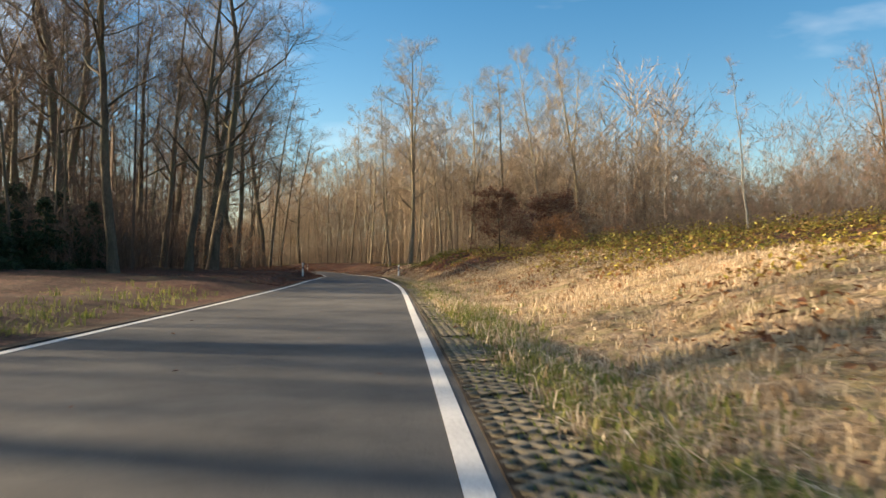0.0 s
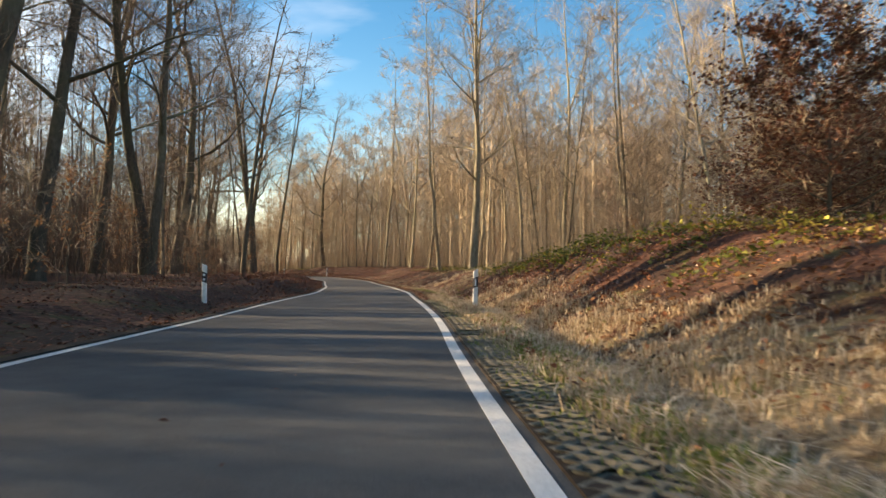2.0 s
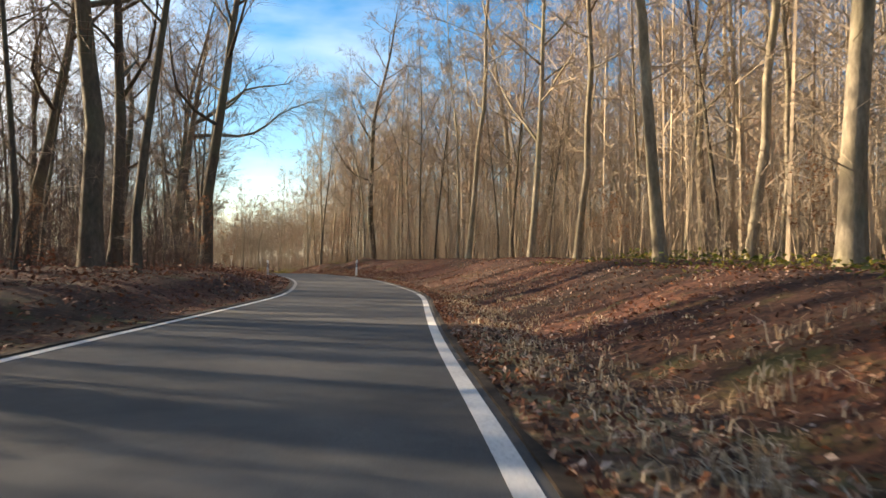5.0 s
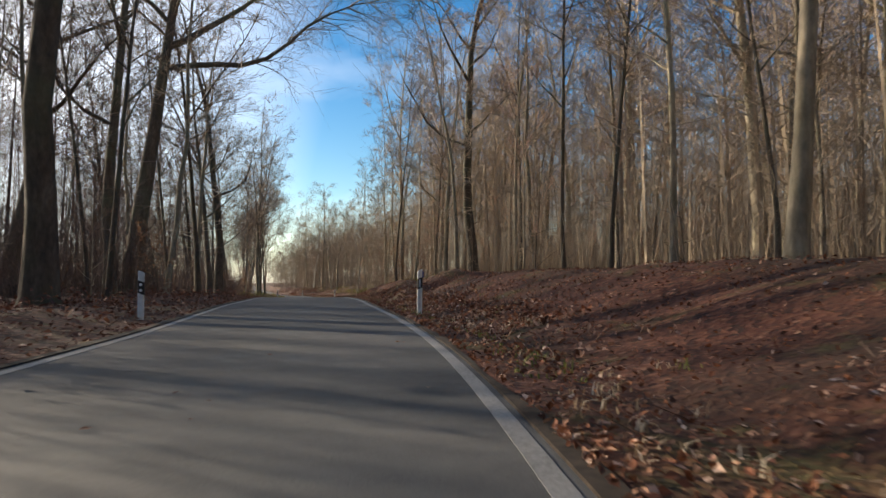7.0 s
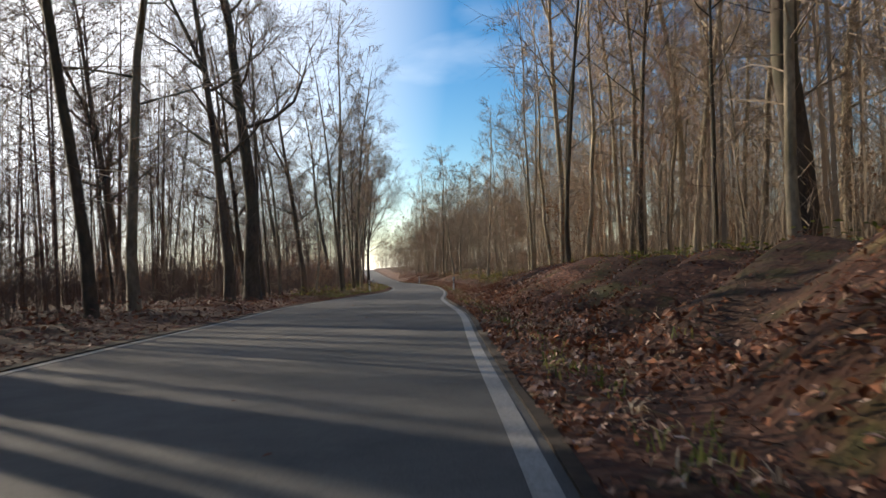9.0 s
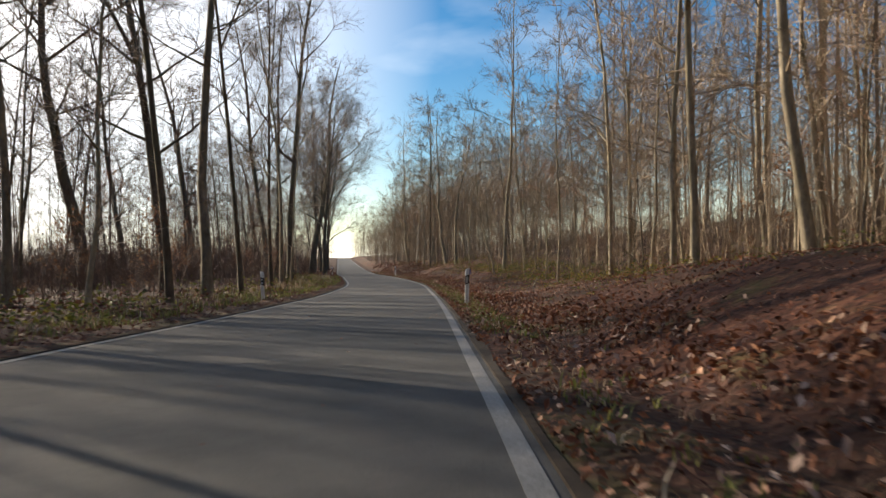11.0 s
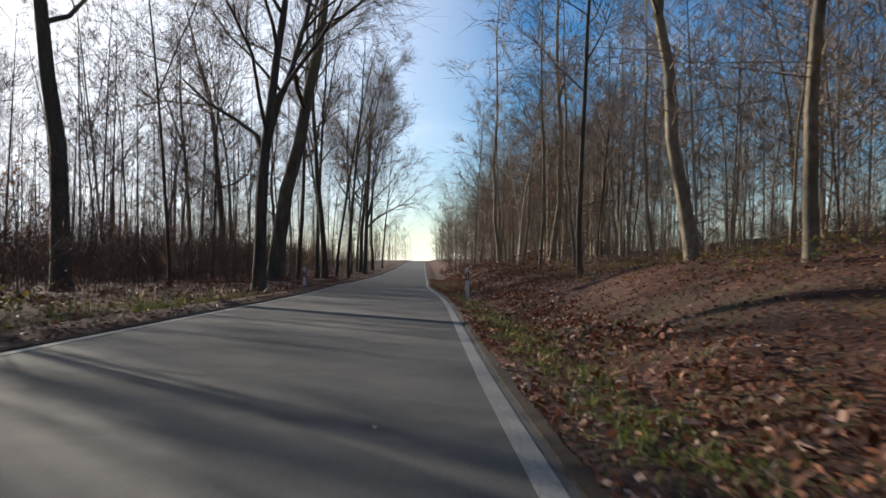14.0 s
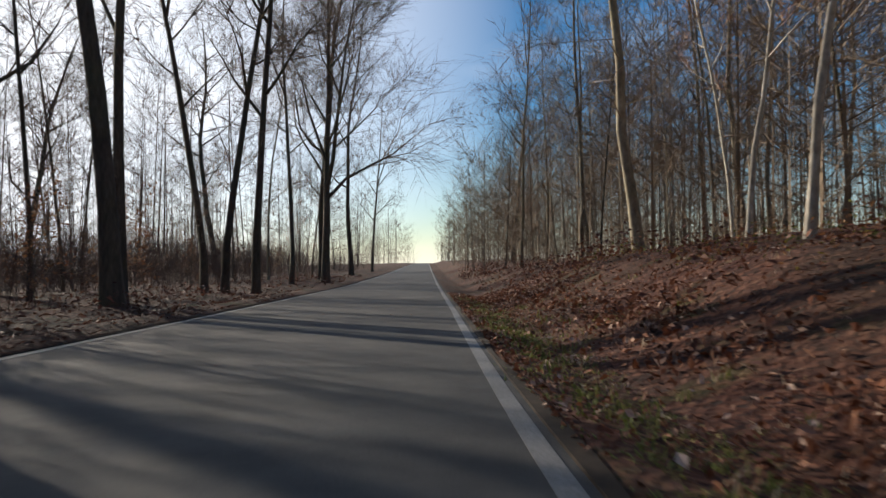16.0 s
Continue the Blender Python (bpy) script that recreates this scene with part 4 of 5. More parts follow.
def roots_in(rng, count, s0, s1, u0, u1, keep=None):
    s, u = rng.uniform(s0, s1, count), rng.uniform(u0, u1, count)
    if keep is not None:
        k = keep(s, u)
        s, u = s[k], u[k]
    return np.concatenate([plan(s, u), ground(s, u)[:, None] - 0.05], 1)


def lit_gap(s, u):
    """True outside the thin places in the shaded wood through which sun falls on the road."""
    a = s + 0.21 * u
    return ~(((a > 17) & (a < 28)) | ((a > 1) & (a < 8)) | ((a > 53) & (a < 62) & (u > -45)))


rng = np.random.default_rng(8)
EDGE_R = [(-60, 120), (40, 112), (60, 85), (74, 46), (86, 12.5), (97, 7.8), (420, 7.6)]
r = roots_in(rng, 9500, 60, 225, 8.5, 50, lambda s, u: u > knots(s, EDGE_R) + 1.5)
twig_cloud("undergrowth", rng, r, rng.uniform(1.0, 6.0, len(r)), 0.010, 11, 0.9, 0.008, TWIG, "brown bare undergrowth between the beech trunks", "undergrowth")
r = roots_in(rng, 2200, 225, 420, 9.5, 45)
twig_cloud("undergrowth", rng, r, rng.uniform(0.6, 2.6, len(r)), 0.010, 13, 0.5, 0.0065, TWIG, "low brown undergrowth on the slope", "undergrowth")
brush_rng = np.random.default_rng(18)
r = roots_in(brush_rng, 3800, 205, 330, 9.5, 42, lambda s, u: value_noise(s, u, 5.0, 61) > -0.25)
twig_cloud("undergrowth", brush_rng, r, brush_rng.uniform(0.8, 2.6, len(r)), 0.011, 16, 0.7, 0.009, TWIG_MID, "brown knee-high and man-high brush on the slope", "undergrowth", 0.2)
# Left undergrowth takes the darker twig tone, which carries this side's shade.
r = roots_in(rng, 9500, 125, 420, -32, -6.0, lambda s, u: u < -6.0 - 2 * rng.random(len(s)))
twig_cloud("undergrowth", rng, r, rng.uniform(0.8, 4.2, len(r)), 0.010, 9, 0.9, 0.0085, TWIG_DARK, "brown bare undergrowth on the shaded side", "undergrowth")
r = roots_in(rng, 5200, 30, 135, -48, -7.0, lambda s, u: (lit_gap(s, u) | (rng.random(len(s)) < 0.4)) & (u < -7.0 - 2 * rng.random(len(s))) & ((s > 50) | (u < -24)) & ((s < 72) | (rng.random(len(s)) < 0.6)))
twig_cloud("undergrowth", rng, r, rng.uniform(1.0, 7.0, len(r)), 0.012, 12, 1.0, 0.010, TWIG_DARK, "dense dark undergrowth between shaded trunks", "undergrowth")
r = roots_in(rng, 1700, 150, 560, -130, -46)
twig_cloud("undergrowth", rng, r, rng.uniform(2.5, 8.0, len(r)), 0.04, 22, 1.4, 0.025, TWIG, "brown haze of far undergrowth", "undergrowth")
r = roots_in(rng, 9500, 0, 82, 14, 60, lambda s, u: u > knots(s, [(-60, 30), (30, 27), (55, 20), (70, 14)]))
twig_cloud("shrub_thicket", rng, r, rng.uniform(0.9, 3.4, len(r)), 0.006, 22, 0.75, 0.008, TWIG_MID, "brown bare shrub thicket on the slope", "thicket", 0.16)
r = roots_in(rng, 3600, 60, 230, 17, 60, lambda s, u: u > knots(s, EDGE_R) + 12)
twig_cloud("undergrowth", rng, r, rng.uniform(2.5, 8.0, len(r)), 0.028, 12, 1.4, 0.018, TWIG, "dense brown understorey deep in the wood", "undergrowth", 0.06)
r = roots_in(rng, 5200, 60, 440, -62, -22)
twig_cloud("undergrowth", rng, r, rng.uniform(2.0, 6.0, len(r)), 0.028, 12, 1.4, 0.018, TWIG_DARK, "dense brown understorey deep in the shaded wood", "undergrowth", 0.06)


# More brush in the dark twig tone, added to darken the left side.
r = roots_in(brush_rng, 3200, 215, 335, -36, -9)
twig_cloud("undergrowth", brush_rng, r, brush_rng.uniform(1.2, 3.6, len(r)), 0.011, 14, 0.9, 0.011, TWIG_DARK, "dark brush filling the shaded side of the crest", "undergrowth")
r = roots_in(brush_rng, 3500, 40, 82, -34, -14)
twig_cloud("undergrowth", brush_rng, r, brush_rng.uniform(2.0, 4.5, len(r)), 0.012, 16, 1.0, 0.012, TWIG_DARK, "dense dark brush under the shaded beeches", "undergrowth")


def spikes(p, q, w, rng):
    """A thin triangle from each p to each q."""
    n = len(p)
    d = q - p
    ac = np.cross(d, rng.normal(0, 1, (n, 3)))
    ac *= (w / (np.linalg.norm(ac, axis=1) + 1e-9))[:, None]
    return np.stack([p - ac, p + ac, q], 1).reshape(-1, 3)


def far_wood(rng, roots, lo, hi, spread, start, limbs, twigs, sub, stem, tw, mat, label):
    """Distant bare trees with rounded crowns of limbs, twigs and twiglets, all in one mesh."""
    n = len(roots)
    h = rng.uniform(lo, hi, n)
    top = roots + np.stack([rng.normal(0, 0.03, n) * h, rng.normal(0, 0.03, n) * h, h], -1)
    out = [spikes(roots, top, stem * rng.uniform(0.6, 1.3, n), rng)]
    g = rng.uniform(start, 0.97, (n, limbs))
    p = roots[:, None] + (top - roots)[:, None] * g[..., None]
    az = rng.uniform(0, 2 * math.pi, (n, limbs))
    g2 = (g - start) / (1 - start)
    ln = spread * (h / h.mean())[:, None] * (0.45 + 0.9 * np.sqrt(np.clip(g2 * (1.25 - g2) * 2.2, 0, 1))) * rng.uniform(0.55, 1.1, (n, limbs))
    d = np.stack([np.cos(az), np.sin(az), 0.35 + 0.75 * g2 + rng.normal(0, 0.15, (n, limbs))], -1)
    d /= np.linalg.norm(d, axis=-1, keepdims=True)
    p, d, ln = p.reshape(-1, 3), d.reshape(-1, 3), ln.ravel()
    out.append(spikes(p, p + d * ln[:, None], np.full(len(p), tw * 1.5), rng))
    for count, short, wide in ((twigs, 0.55, 1.0), (sub, 0.6, 0.8)):
        m = len(p)
        f = rng.uniform(0.2, 1.0, (m, count))
        q = (p[:, None] + d[:, None] * (ln[:, None] * f)[..., None]).reshape(-1, 3)
        e = (d[:, None] + rng.normal(0, 0.5, (m, count, 3)) + np.array([0, 0, 0.1])).reshape(-1, 3)
        e /= np.linalg.norm(e, axis=1)[:, None]
        l2 = (ln[:, None] * short * (1.2 - 0.5 * f) * rng.uniform(0.6, 1.2, (m, count))).ravel()
        out.append(spikes(q, q + e * l2[:, None], np.full(len(q), tw * wide), rng))
        p, d, ln = q, e, l2
    v = np.concatenate(out)
    me = mesh_of("far_wood", v, np.arange(len(v)).reshape(-1, 3), [mat])
    return tagged(new("far_wood", me), label, "woodland", kind="stuff")


r = np.concatenate([roots_in(rng, 60, 240, 275, 12, 28), roots_in(rng, 340, 272, 410, 5.6, 22, lambda s, u: u > knots(s, [(272, 10.5), (300, 8.5), (330, 5.8)]))])
far_wood(rng, r, 6, 13, 2.3, 0.03, 18, 6, 3, 0.05, 0.0135, TWIG, "rounded brown thicket of young trees beside the road")
r = roots_in(rng, 3200, 40, 228, 46, 130, lambda s, u: u > knots(s, EDGE_R))
twig_cloud("undergrowth", rng, r, rng.uniform(3.0, 9.0, len(r)), 0.06, 14, 1.8, 0.045, TWIG, "far brown understorey closing the wood", "undergrowth", 0.05)
r = roots_in(rng, 2600, 16, 56, -32, -10.5, lambda s, u: (lit_gap(s, u) | (rng.random(len(s)) < 0.4)) & (u < -10.5 - 2.5 * rng.random(len(s))) & ((s > 42) | (u < -17)))
twig_cloud("undergrowth", rng, r, rng.uniform(1.5, 6.0, len(r)), 0.012, 14, 1.0, 0.012, TWIG_DARK, "dense dark undergrowth behind the shaded verge", "undergrowth")
r = roots_in(rng, 2200, 28, 72, -75, -26, lit_gap)
twig_cloud("undergrowth", rng, r, rng.uniform(3.0, 9.0, len(r)), 0.04, 14, 1.6, 0.03, TWIG_DARK, "deep dark understorey of the shaded wood", "undergrowth", 0.05)
r = np.concatenate([roots_in(rng, 1500, 274, 312, -26, -6.2, lambda s, u: s < 287 - u), roots_in(rng, 900, 142, 170, -18, -7.5)])
twig_cloud("undergrowth", rng, r, rng.uniform(1.5, 5.5, len(r)), 0.011, 16, 1.0, 0.0085, TWIG_DARK, "brown brush along the shaded edge of the wood", "undergrowth")
r = np.concatenate([roots_in(rng, 28, 152, 190, -34, -9), roots_in(rng, 60, 282, 318, -34, -8, lambda s, u: s < 285 - u)])
far_wood(rng, r, 12, 21, 3.0, 0.10, 18, 6, 3, 0.09, 0.014, TWIG_DARK, "close-standing slim beeches on the shaded side")
r = roots_in(rng, 210, 60, 92, 18, 62, lambda s, u: (u > knots(s, [(56, 34), (86, 14)])) & (u < 0.5 * s + 3))
far_wood(rng, r, 8, 15, 2.8, 0.03, 18, 7, 3, 0.045, 0.013, TWIG_MID, "lower brown trees above the bank")
r = roots_in(rng, 170, 56, 96, 34, 66)
far_wood(rng, r, 5, 9, 2.8, 0.02, 18, 7, 4, 0.03, 0.012, TWIG_MID, "low brown shrubby wood along the top of the slope")
r = roots_in(rng, 560, -40, 84, 52, 140, lambda s, u: u > knots(s, [(-40, 78), (20, 74), (60, 62), (84, 40)]))
far_wood(rng, r, 9, 17, 3.4, 0.03, 18, 6, 4, 0.06, 0.018, TWIG_MID, "distant bare brown wood above the meadow slope")
r = np.concatenate([roots_in(rng, 700, 70, 225, 34, 110, lambda s, u: (u > knots(s, EDGE_R)) & ((s > 112) | (u < 0.5 * s))), roots_in(rng, 130, 225, 460, 38, 130), roots_in(rng, 200, 410, 900, 8, 60)])
far_wood(rng, r, 16, 25, 3.8, 0.05, 20, 5, 2, 0.12, 0.034, TWIG, "distant bare brown beech wood beyond the bank")
r = np.concatenate([roots_in(rng, 620, 66, 225, 12, 42, lambda s, u: (u > knots(s, EDGE_R) + 4) & ((s > 112) | (u < 0.5 * s))), roots_in(rng, 110, 215, 400, 12, 45)])
far_wood(rng, r, 11, 22, 2.5, 0.08, 18, 6, 3, 0.065, 0.0145, TWIG, "dense slim beech poles deeper in the wood")
r = roots_in(rng, 290, 215, 400, 10.5, 45)
far_wood(rng, r, 9, 16, 2.4, 0.38, 18, 6, 3, 0.05, 0.0145, TWIG, "lower slim beech poles on the rising slope")
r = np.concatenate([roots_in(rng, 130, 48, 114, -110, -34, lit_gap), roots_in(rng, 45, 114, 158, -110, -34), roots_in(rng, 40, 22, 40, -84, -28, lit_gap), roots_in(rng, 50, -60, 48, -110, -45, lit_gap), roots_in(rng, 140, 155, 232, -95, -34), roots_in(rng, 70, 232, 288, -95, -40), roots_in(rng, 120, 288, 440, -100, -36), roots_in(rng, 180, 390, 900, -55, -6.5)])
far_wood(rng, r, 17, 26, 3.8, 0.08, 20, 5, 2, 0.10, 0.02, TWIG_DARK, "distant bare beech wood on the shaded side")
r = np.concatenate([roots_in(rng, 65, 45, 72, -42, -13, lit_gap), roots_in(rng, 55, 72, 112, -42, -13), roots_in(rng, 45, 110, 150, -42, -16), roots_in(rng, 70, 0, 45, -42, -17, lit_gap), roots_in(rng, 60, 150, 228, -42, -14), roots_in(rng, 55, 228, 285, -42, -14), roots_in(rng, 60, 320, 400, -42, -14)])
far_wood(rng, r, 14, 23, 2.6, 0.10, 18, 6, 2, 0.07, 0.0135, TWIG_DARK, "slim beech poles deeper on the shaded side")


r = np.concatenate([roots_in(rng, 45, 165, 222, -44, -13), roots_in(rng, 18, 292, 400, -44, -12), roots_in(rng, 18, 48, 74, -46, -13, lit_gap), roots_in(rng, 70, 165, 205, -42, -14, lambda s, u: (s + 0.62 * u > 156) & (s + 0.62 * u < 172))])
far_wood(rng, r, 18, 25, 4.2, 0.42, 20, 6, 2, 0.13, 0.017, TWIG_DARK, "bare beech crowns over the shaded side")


# ---- dark spruces behind the left verge ----
def spruce(seed, height):
    rng = np.random.default_rng(seed)
    base = tagged(new("spruce_tree"), "low dark green young spruce among the beeches", "tree")
    wood, needles = Tubes(), []
    wood.tube([np.array([0, 0, -0.2]), np.array([0, 0, height * 0.5]), np.array([0, 0, height])], [0.09, 0.05, 0], 6)
    part("trunk", wood.mesh("trunk", [BARK_DARK]), base)
    tb = Tubes()
    for k in range(95):
        t = rng.uniform(0.04, 0.97)
        a = rng.uniform(0, 6.28)
        ln = height * 0.42 * (1.05 - t)
        path = bend_path(rng, np.array([0, 0, height * t]), np.array([math.cos(a), math.sin(a), -0.1]), ln, 4, 0.08, -0.04)
        tb.tube(path, [0.018, 0.014, 0.01, 0.006, 0], 3)
        for j in range(int(16 + ln * 14)):
            g = rng.uniform(0.1, 1) * 4
            i = min(int(g), 3)
            q = path[i] + (path[i + 1] - path[i]) * (g - i)
            d = unit(unit(path[i + 1] - path[i]) * 0.7 + rng.normal(0, 0.6, 3) + np.array([0, 0, -0.15]))
            tb.strip([q, q + d * 0.22, q + d * 0.4], [0.045, 0.04], unit(np.cross(d, rng.normal(0, 1, 3))))
    part("crown", tb.mesh("crown", [NEEDLES], False), base)
    return base


spr = spruce(3, 6.5)
for k, (s, u, size) in enumerate(((33, -15.2, 0.72), (36, -16.8, 0.8), (35, -15.2, 0.66), (34.5, -18.4, 0.8), (37.5, -17.2, 0.8), (33.8, -16.8, 0.75), (35.5, -19.7, 0.85), (40, -16.4, 0.64), (43.5, -15.0, 0.62), (45, -14.5, 0.85), (40, -15.0, 0.8), (47, -17.0, 1.0), (37, -16.5, 0.8), (43, -18.0, 1.0), (34, -17.0, 0.75), (49, -20.0, 1.1), (40, -20.0, 1.0))):
    p = put(s, u)
    m = pose(p.x, p.y, p.z, 0, 0, 70 * k) @ Matrix.Scale(size, 4)
    if k:
        copy_thing(spr, m)
    else:
        spr.matrix_basis = m


# ---- verge: soil, pavers, grass, fallen leaves ----
def ragged_ribbon(name, s, inner, outer, lift, mat, label):
    w = value_noise(s, s * 0, 0.9, 4) * 0.06 + value_noise(s, s * 0, 4.0, 6) * 0.06
    sign = 1 if outer[0] > 0 else -1
    return ribbon(name, s, np.minimum(inner, outer + sign * w), np.maximum(inner, outer + sign * w), lift, 0.05, mat, label, "verge")


S_R, S_L = np.arange(58, 420, 0.6), np.arange(-30, 420, 0.6)
# Right strip: soil, dark also for the shadow under the asphalt's raised edge.
ragged_ribbon("verge_soil_shade_right", S_R, width(S_R) / 2 + EDGE - 0.03, width(S_R) / 2 + EDGE + 0.06, 0.020, SOIL, "dark rim on the soil beside the asphalt")
ragged_ribbon("verge_soil_left", S_L, -width(S_L) / 2 - EDGE + 0.02, -width(S_L) / 2 - EDGE - 0.12, 0.014, SOIL, "dark rim on the soil beside the asphalt")

S_P = np.arange(-12, 60, 0.6)
bed = ribbon("paver_bed", S_P, width(S_P) / 2 + EDGE - 0.02, width(S_P) / 2 + EDGE + 0.44, 0.018, 0.06, SOIL, "grown-over bed of concrete grass pavers beside the asphalt", "paving")


def paver_mesh():
    """A concrete lattice stone: staggered diamond holes between thin ribs."""
    v, f = [], []
    for i in range(6):
        for j in range(2):
            cx, cy, n = -0.0975 + 0.195 * j + (0.0975 if i % 2 else 0.0) - 0.049, -0.25 + 0.1 * i, len(v)
            for g, z in ((1.0, 0.03), (0.72, 0.028), (0.62, 0.0)):
                v += [(cx, cy - 0.1 * g, z), (cx + 0.0975 * g, cy, z), (cx, cy + 0.1 * g, z), (cx - 0.0975 * g, cy, z)]
            for k in range(4):
                q = (k + 1) % 4
                f += [(n + k, n + q, n + 4 + q, n + 4 + k), (n + 4 + k, n + 4 + q, n + 8 + q, n + 8 + k)]
    return mesh_of("paver", v, f, [CONCRETE])


PAVER = paver_mesh()
for k, s in enumerate(np.arange(-6, 59.5, 0.6)):
    ob = new("paver", PAVER)
    u = float(width(s)) / 2 + EDGE + 0.215
    x, y = plan(s, u)
    ob.matrix_world = pose(float(x), float(y), float(np.interp(s, AX_S, AX[:, 2])) + 0.005 + rng.normal(0, 0.004), rng.normal(0, 0.8), rng.normal(0, 0.8), heading(s) + rng.normal(0, 0.6))
    ob.parent = bed


def tufts(name, rng, s, u, blades, height, spread, mat, label, bend=0.5):
    """Grass tufts of bent blades at the given places, in one mesh."""
    n = len(s) * blades
    S = np.repeat(s, blades)
    U = np.repeat(u, blades)
    base = np.concatenate([plan(S, U), ground(S, U)[:, None] - 0.02], 1)
    base[:, :2] += rng.normal(0, spread, (n, 2))
    hh = np.repeat(rng.uniform(0.5, 1.3, len(s)), blades) * height * rng.uniform(0.5, 1.2, n)
    az = rng.uniform(0, 2 * math.pi, n)
    out = np.stack([np.cos(az), np.sin(az), 0 * az], -1)
    mid = base + out * (hh * 0.18)[:, None] + np.array([0, 0, 1.0]) * (hh * 0.6)[:, None]
    tip = base + out * (hh * bend * rng.uniform(0.5, 1.4, n))[:, None] + np.array([0, 0, 1.0]) * (hh * rng.uniform(0.6, 1.0, n))[:, None]
    w = np.stack([-np.sin(az), np.cos(az), 0 * az], -1) * (0.005 + 0.006 * rng.random(n))[:, None]
    v = np.stack([base - w, base + w, mid - w * 0.7, mid + w * 0.7, tip], 1).reshape(-1, 3)
    i = np.arange(n)[:, None] * 5
    f = np.concatenate([i + np.array([[0, 1, 3]]), i + np.array([[0, 3, 2]]), i + np.array([[2, 3, 4]])])
    return tagged(new(name, mesh_of(name, v, f, [mat])), label, "grass", kind="stuff")


def edge_u(s, d, side):
    return side * (width(s) / 2 + EDGE + d)


rng = np.random.default_rng(9)
s = rng.uniform(-2, 62, 7600)
d = 0.5 + 14 * rng.random(7600) ** 1.4 * np.clip(1.3 - s / 42, 0.16, 1)
k = value_noise(s, d, 0.8, 21) > -0.35
s, d = s[k], d[k]
tufts("dry_grass", rng, s, edge_u(s, d, 1), 10, 0.19, 0.11, GRASS_DRY, "dry yellow grass on the sunny bank", 2.0)
s = rng.uniform(-2, 60, 5200)
d = 0.6 + 13 * rng.random(5200) ** 1.3 * np.clip(1.3 - s / 42, 0.2, 1)
tufts("dry_grass", rng, s, edge_u(s, d, 1), 8, 0.13, 0.16, GRASS_DRY, "matted tan grass lying on the bank", 3.0)
s = rng.uniform(-2, 75, 1500)
d = 0.45 + rng.gamma(2.0, 0.35, 1500)
tufts("green_grass", rng, s, edge_u(s, d, 1), 8, 0.17, 0.06, GRASS_GREEN, "short green grass beside the pavers", 0.6)
s = rng.uniform(-2, 58, 2600)
d = 0.04 + 0.5 * rng.random(2600) ** 0.6
tufts("green_grass", rng, s, edge_u(s, d, 1), 6, 0.07, 0.04, GRASS_GREEN, "low grass growing in the paver holes", 0.8)
s = np.concatenate([rng.uniform(62, 300, 800), rng.uniform(58, 105, 1200)])
d = 0.3 + rng.gamma(1.7, 0.5, 2000)
tufts("dry_grass", rng, s, edge_u(s, d, 1), 7, 0.12, 0.07, GRASS_DRY, "thin dry grass along the verge", 1.5)
s = np.concatenate([rng.uniform(120, 300, 700), rng.uniform(200, 215, 120)])
d = 0.3 + rng.gamma(1.4, 0.35, len(s))
tufts("green_grass", rng, s, edge_u(s, d, 1), 7, 0.13, 0.05, GRASS_GREEN, "short green grass along the verge", 0.6)
s = np.concatenate([rng.uniform(186, 262, 1100), rng.uniform(-5, 22, 300)])
d = 0.35 + rng.gamma(2.0, 0.6, len(s))
tufts("green_grass", rng, s, edge_u(s, d, -1), 7, 0.22, 0.07, GRASS_GREEN, "green and yellow grass on the shaded verge", 0.6)


s = np.concatenate([rng.uniform(62, 90, 450), rng.uniform(70, 80, 250)])
d = 1.0 + 5.0 * rng.random(len(s))
keep = value_noise(s, d, 1.4, 51) > -0.1
tufts("dry_grass", rng, s[keep], edge_u(s, d, 1)[keep], 10, 0.26, 0.10, GRASS_DRY, "straw-coloured grass tufts standing on the leafy bank", 1.0)


def litter(name, rng, s, u, size, label, mat=LITTER, lift=0.02, tilt=0.6):
    w = np.concatenate([plan(s, u), (ground(s, u) + lift * rng.uniform(0.3, 1.8, len(s)))[:, None]], 1)
    return tagged(new(name, leaf_mesh(name, rng, w, size, mat, tilt)), label, "leaves", kind="stuff")


s = rng.uniform(58, 305, 105000)
d = 0.05 + 7.0 * rng.random(105000) ** 1.7
keep = value_noise(s, d, 0.9, 11) + 0.35 > rng.uniform(-0.7, 0.6, 105000)
litter("leaf_litter", rng, s[keep], edge_u(s, d, 1)[keep], 0.034, "reddish brown fallen beech leaves on the bank", tilt=1.0, lift=0.03)
s, d = rng.uniform(58, 305, 60000), 0.04 + 5.5 * rng.random(60000) ** 1.5
keep = (value_noise(s, d, 0.8, 31) + 0.6 * value_noise(s, d, 3.5, 32) > 0.55) | ((s < 100) & (rng.random(60000) < 0.3))
litter("leaf_litter", rng, s[keep], edge_u(s, d, 1)[keep], 0.034, "patches of bleached tan fallen leaves on the bank", LITTER_PALE, tilt=0.9, lift=0.03)
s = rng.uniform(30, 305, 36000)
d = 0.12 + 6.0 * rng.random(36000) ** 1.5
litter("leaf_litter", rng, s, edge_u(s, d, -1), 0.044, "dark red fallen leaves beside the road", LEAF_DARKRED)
s = rng.uniform(-2, 60, 2600)
d = 0.3 + 7 * rng.random(2600)
litter("leaf_litter", rng, s, edge_u(s, d, 1), 0.040, "scattered fallen leaves in dry grass")
leaf_rng = np.random.default_rng(31)
s = leaf_rng.uniform(122, 304, 22000)
d = np.clip(1.75 + 0.4 * value_noise(s, s * 0, 6.0, 71) + leaf_rng.normal(0, 0.42, 22000), 0.3, 4)
keep = value_noise(s, d, 1.1, 72) > -0.3
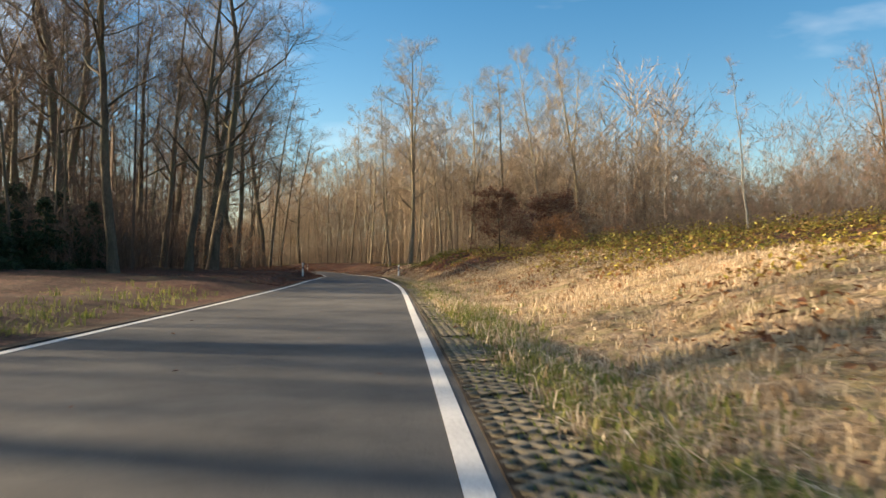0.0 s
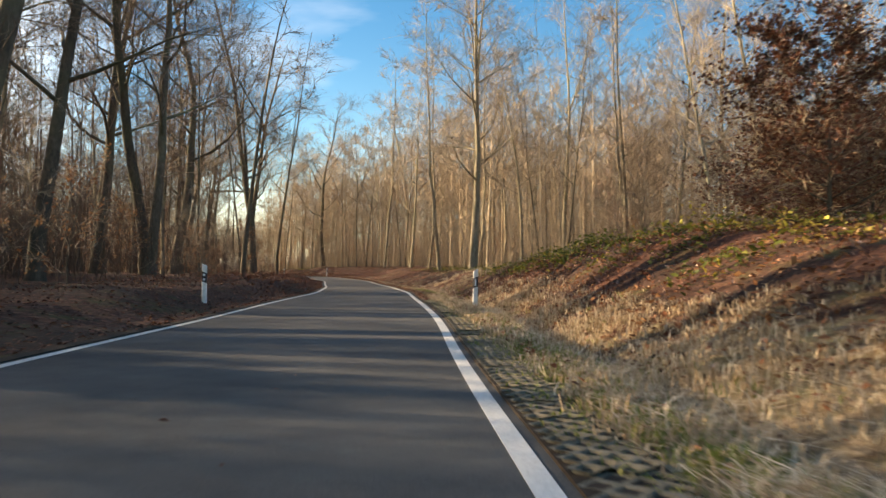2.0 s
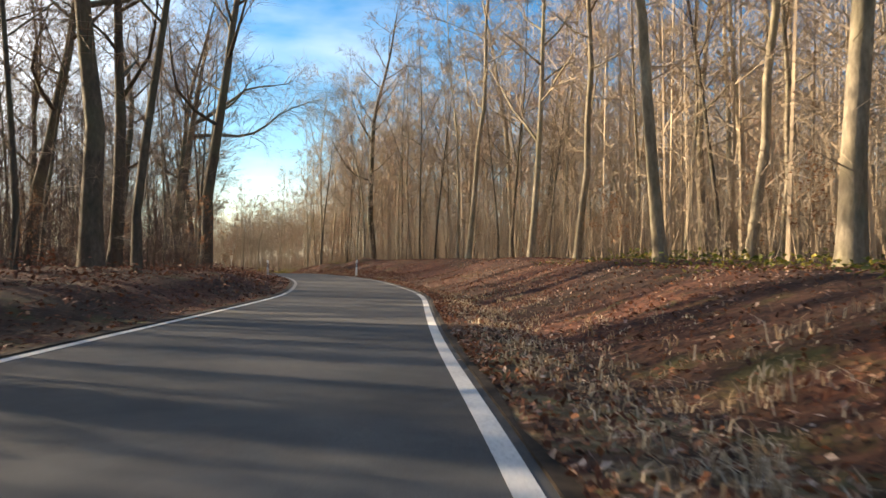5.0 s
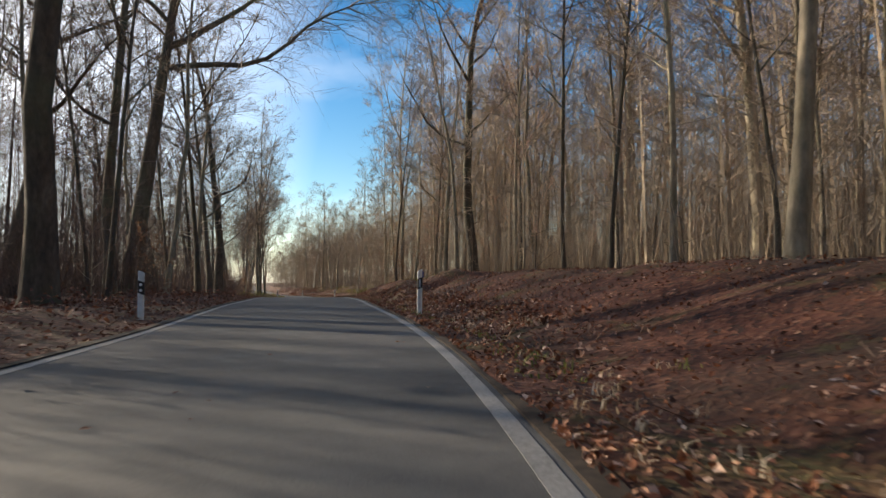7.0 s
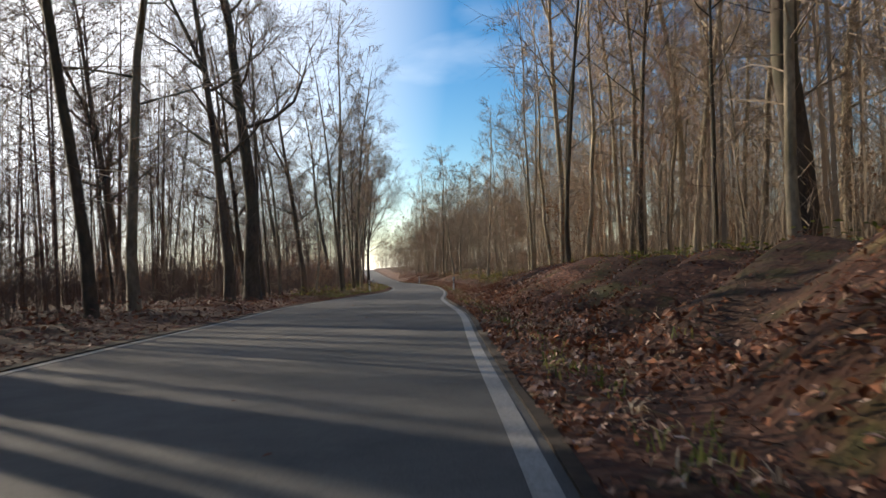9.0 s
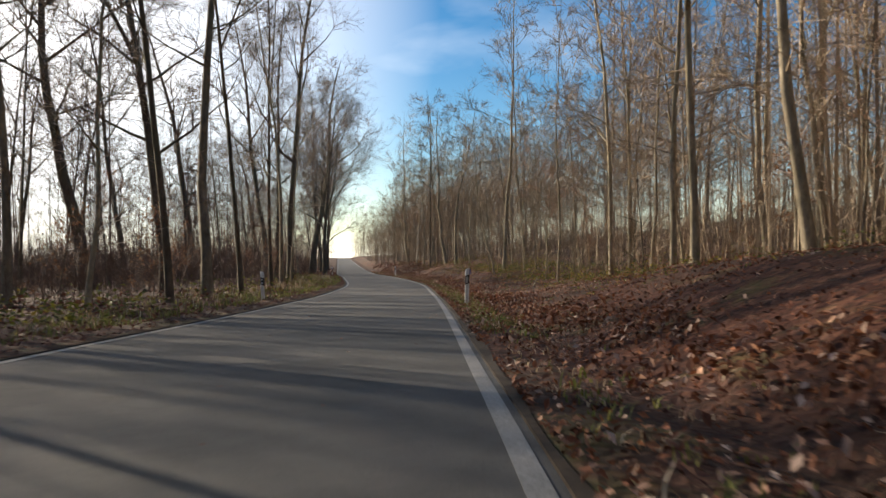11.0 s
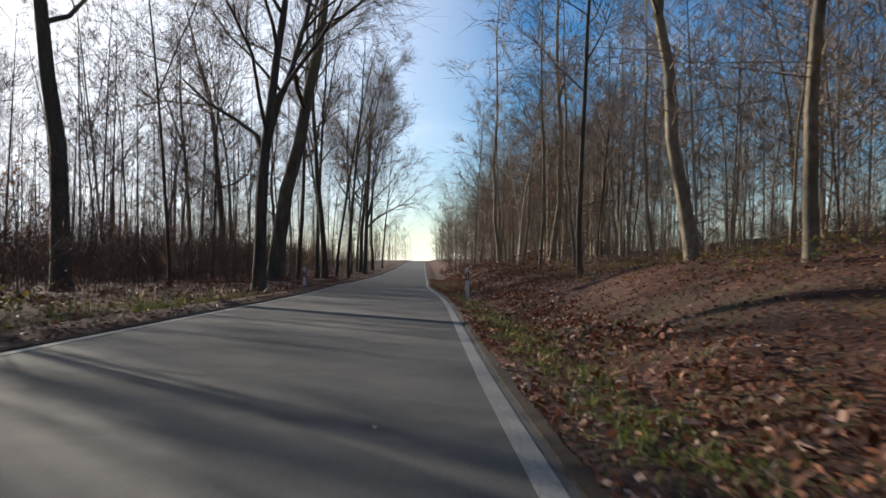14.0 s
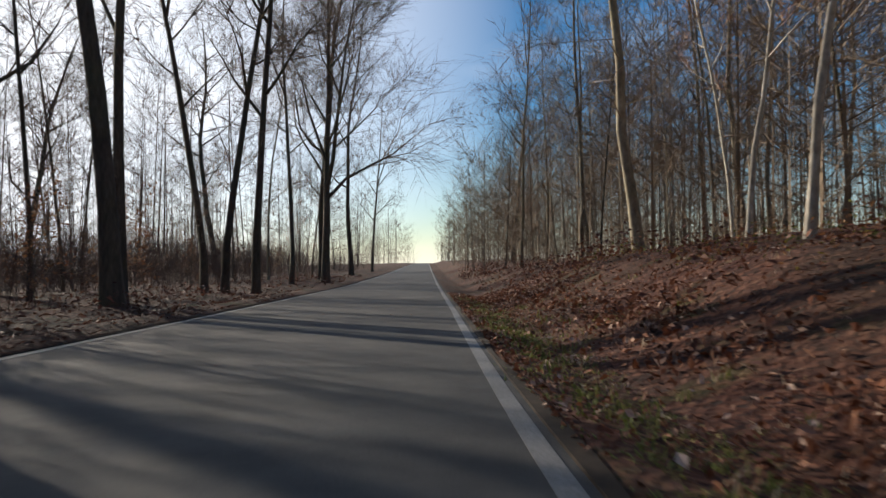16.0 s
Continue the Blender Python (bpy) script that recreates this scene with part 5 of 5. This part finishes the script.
litter("leaf_litter", leaf_rng, s[keep], edge_u(s, d, 1)[keep], 0.05, "drift of curled red and tan leaves in the ditch", tilt=1.2, lift=0.06)
s = leaf_rng.uniform(122, 304, 3600)
d = np.clip(1.75 + leaf_rng.normal(0, 0.6, 3600), 0.3, 4)
litter("leaf_litter", leaf_rng, s, edge_u(s, d, 1), 0.05, "bleached curled leaves lying on the drift", LITTER_PALE, tilt=1.2, lift=0.08)
s = leaf_rng.uniform(190, 304, 3200)
d = 0.1 + 1.1 * leaf_rng.random(3200) ** 0.9
tufts("green_grass", leaf_rng, s, edge_u(s, d, 1), 8, 0.07, 0.08, GRASS_GREEN, "flat olive grass between asphalt and ditch", 1.6)
s = leaf_rng.uniform(-2, 60, 3000)
d = 0.46 + leaf_rng.gamma(2.0, 0.24, 3000)
tufts("green_grass", leaf_rng, s, edge_u(s, d, 1), 8, 0.13, 0.06, GRASS_GREEN, "green grass strip along the pavers", 0.9)
s = leaf_rng.uniform(38, 66, 15000)
d = 0.5 + 7.0 * leaf_rng.random(15000) ** 1.3
keep = leaf_rng.random(15000) < np.clip((s - 38) / 12, 0, 1)
litter("leaf_litter", leaf_rng, s[keep], edge_u(s, d, 1)[keep], 0.04, "brown leaves drifted into the grass of the bank", tilt=1.0, lift=0.05)
s = rng.uniform(0, 305, 260)
u = rng.uniform(-2.3, 2.3, 260)
w = np.concatenate([plan(s, u), (np.interp(s, AX_S, AX[:, 2]) + 0.012)[:, None]], 1)
tagged(new("leaf_litter", leaf_mesh("leaf_litter", rng, w, 0.03, LITTER, 0.25)), "single fallen leaves lying on the asphalt", "leaves", kind="stuff")


def bramble(rng, s0, s1, d0, d1, side, count, height, label, mat=BRAMBLE, size=0.065):
    s, d = rng.uniform(s0, s1, count), rng.uniform(d0, d1, count)
    u = edge_u(s, d, side)
    clump = np.clip(value_noise(s, d, 1.6, 13) + 0.5 * value_noise(s, d, 0.5, 14) + 0.25, 0, 1)
    k = clump > 0.05
    w = np.concatenate([plan(s, u), (ground(s, u) + clump * height * rng.uniform(0.1, 1.0, count))[:, None]], 1)[k]
    return tagged(new("bramble", leaf_mesh("bramble", rng, w, size, mat, 0.9)), label, "bramble", kind="stuff")


bramble(rng, 46, 72, 3.4, 8.5, 1, 9000, 0.5, "low green bramble cover on top of the bank")
bramble(rng, -4, 52, 5.0, 24, 1, 50000, 0.9, "yellowing bramble thicket on the slope", BRAMBLE_OLD)
bramble(rng, -4, 52, 6.0, 26, 1, 22000, 0.7, "green bramble leaves among dry grass")
bramble(rng, -4, 52, 2.5, 24, 1, 22000, 0.4, "dead brown growth matted in dry grass", LEAF_BROWN)
bramble(rng, 74, 112, 4.5, 9, 1, 3000, 0.35, "green bramble patches on the bank")
bramble(rng, 180, 260, 4.0, 9, 1, 6000, 0.6, "green and brown brambles at the wood's edge", BRAMBLE, 0.045)
bramble(rng, 188, 250, 1.2, 5, -1, 5000, 0.7, "green brambles beside the shaded verge")
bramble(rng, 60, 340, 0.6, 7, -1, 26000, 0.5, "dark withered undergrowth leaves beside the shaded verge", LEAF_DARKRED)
bramble(rng, 155, 180, 4.5, 8, 1, 2000, 0.3, "green moss and bramble on the bank")


# ---- fallen branches ----
def fallen_branch(seed, s, u, turn, length, label):
    rng = np.random.default_rng(seed)
    tb = Tubes()
    path = bend_path(rng, np.zeros(3), np.array([1.0, 0.1, 0.12]), length, 6, 0.16, -0.02)
    tb.tube(path, [0.03, 0.028, 0.024, 0.02, 0.016, 0.01, 0], 6)
    for i in (2, 3, 4):
        start = len(tb.v)
        q = bend_path(rng, path[i], rng.normal(0, 1, 3) * np.array([1, 1, 0.25]) + np.array([0.6, 0, 0.1]), length * 0.35, 3, 0.15, 0)
        tb.tube(q, [0.014, 0.011, 0.007, 0], 4)
        tb.graft(start)
    ob = tagged(new("fallen_branch", tb.mesh("fallen_branch", [BARK])), label, "branch")
    p = put(s, u, 0.05)
    ob.matrix_world = pose(p.x, p.y, p.z, 0, -8, turn)


fallen_branch(1, 36.5, 6.8, 160, 1.9, "pale broken branch lying in dry grass")
fallen_branch(2, 57.5, 6.6, 60, 1.4, "forked bare branch lying on the bank")
fallen_branch(3, 118.0, 7.0, 20, 1.8, "bare branch lying in fallen leaves")
fallen_branch(4, 204.5, 5.6, 110, 1.6, "bare branch lying in fallen leaves")
fallen_branch(5, 236.0, 6.2, 200, 1.8, "bare branch lying on the leafy bank")


# ---- growth along the last stretch ----
rng = np.random.default_rng(12)
s = rng.uniform(188, 300, 2600)
d = 0.25 + rng.gamma(1.8, 0.42, 2600)
keep = value_noise(s, d, 2.5, 41) > -0.15
tufts("green_grass", rng, s[keep], edge_u(s, d, 1)[keep], 8, 0.11, 0.08, GRASS_GREEN, "short yellow-green grass beside the asphalt", 1.2)
s = rng.uniform(186, 262, 170)
d = 0.9 + rng.gamma(2.0, 0.7, 170)
tufts("dry_grass", rng, s, edge_u(s, d, -1), 9, 0.42, 0.10, GRASS_DRY, "tall withered grass beside the shaded verge", 0.8)
bramble(rng, 190, 300, 3.2, 9.5, 1, 9000, 0.55, "olive green bramble hummocks on the bank", BRAMBLE, 0.04)
bramble(rng, 190, 300, 3.2, 9.5, 1, 12000, 0.6, "brown withered growth on the bank", LEAF_BROWN, 0.04)
bramble(rng, 263, 275, 1.5, 4.2, 1, 3500, 1.1, "dark withered mound of brambles beside the road", LEAF_DARKRED, 0.05)
bramble(rng, 212, 246, 4.5, 11, 1, 9000, 1.1, "olive brambles and brush at the wood edge", BRAMBLE, 0.05)
bramble(rng, 282, 340, 1.6, 5.0, 1, 5000, 0.9, "dark low bushes beside the road", LEAF_DARKRED)


def sticks(rng, count, s0, s1, side, label):
    """Thin dry twigs lying about, all in one mesh."""
    s, d = rng.uniform(s0, s1, count), 0.4 + 6.0 * rng.random(count) ** 1.3
    u = edge_u(s, d, side)
    p = np.concatenate([plan(s, u), (ground(s, u) + 0.03)[:, None]], 1)
    az, ln = rng.uniform(0, 2 * math.pi, count), rng.uniform(0.1, 0.45, count)
    q = p + np.stack([np.cos(az) * ln, np.sin(az) * ln, rng.normal(0.05, 0.08, count)], -1)
    v = spikes(p, q, rng.uniform(0.003, 0.007, count), rng)
    return tagged(new("fallen_twigs", mesh_of("fallen_twigs", v, np.arange(len(v)).reshape(-1, 3), [TWIG_DARK])), label, "twigs", kind="stuff")


sticks(rng, 5000, 56, 305, 1, "thin dry twigs lying on the leafy bank")
sticks(rng, 2500, 50, 305, -1, "thin dry twigs lying in dark leaves")
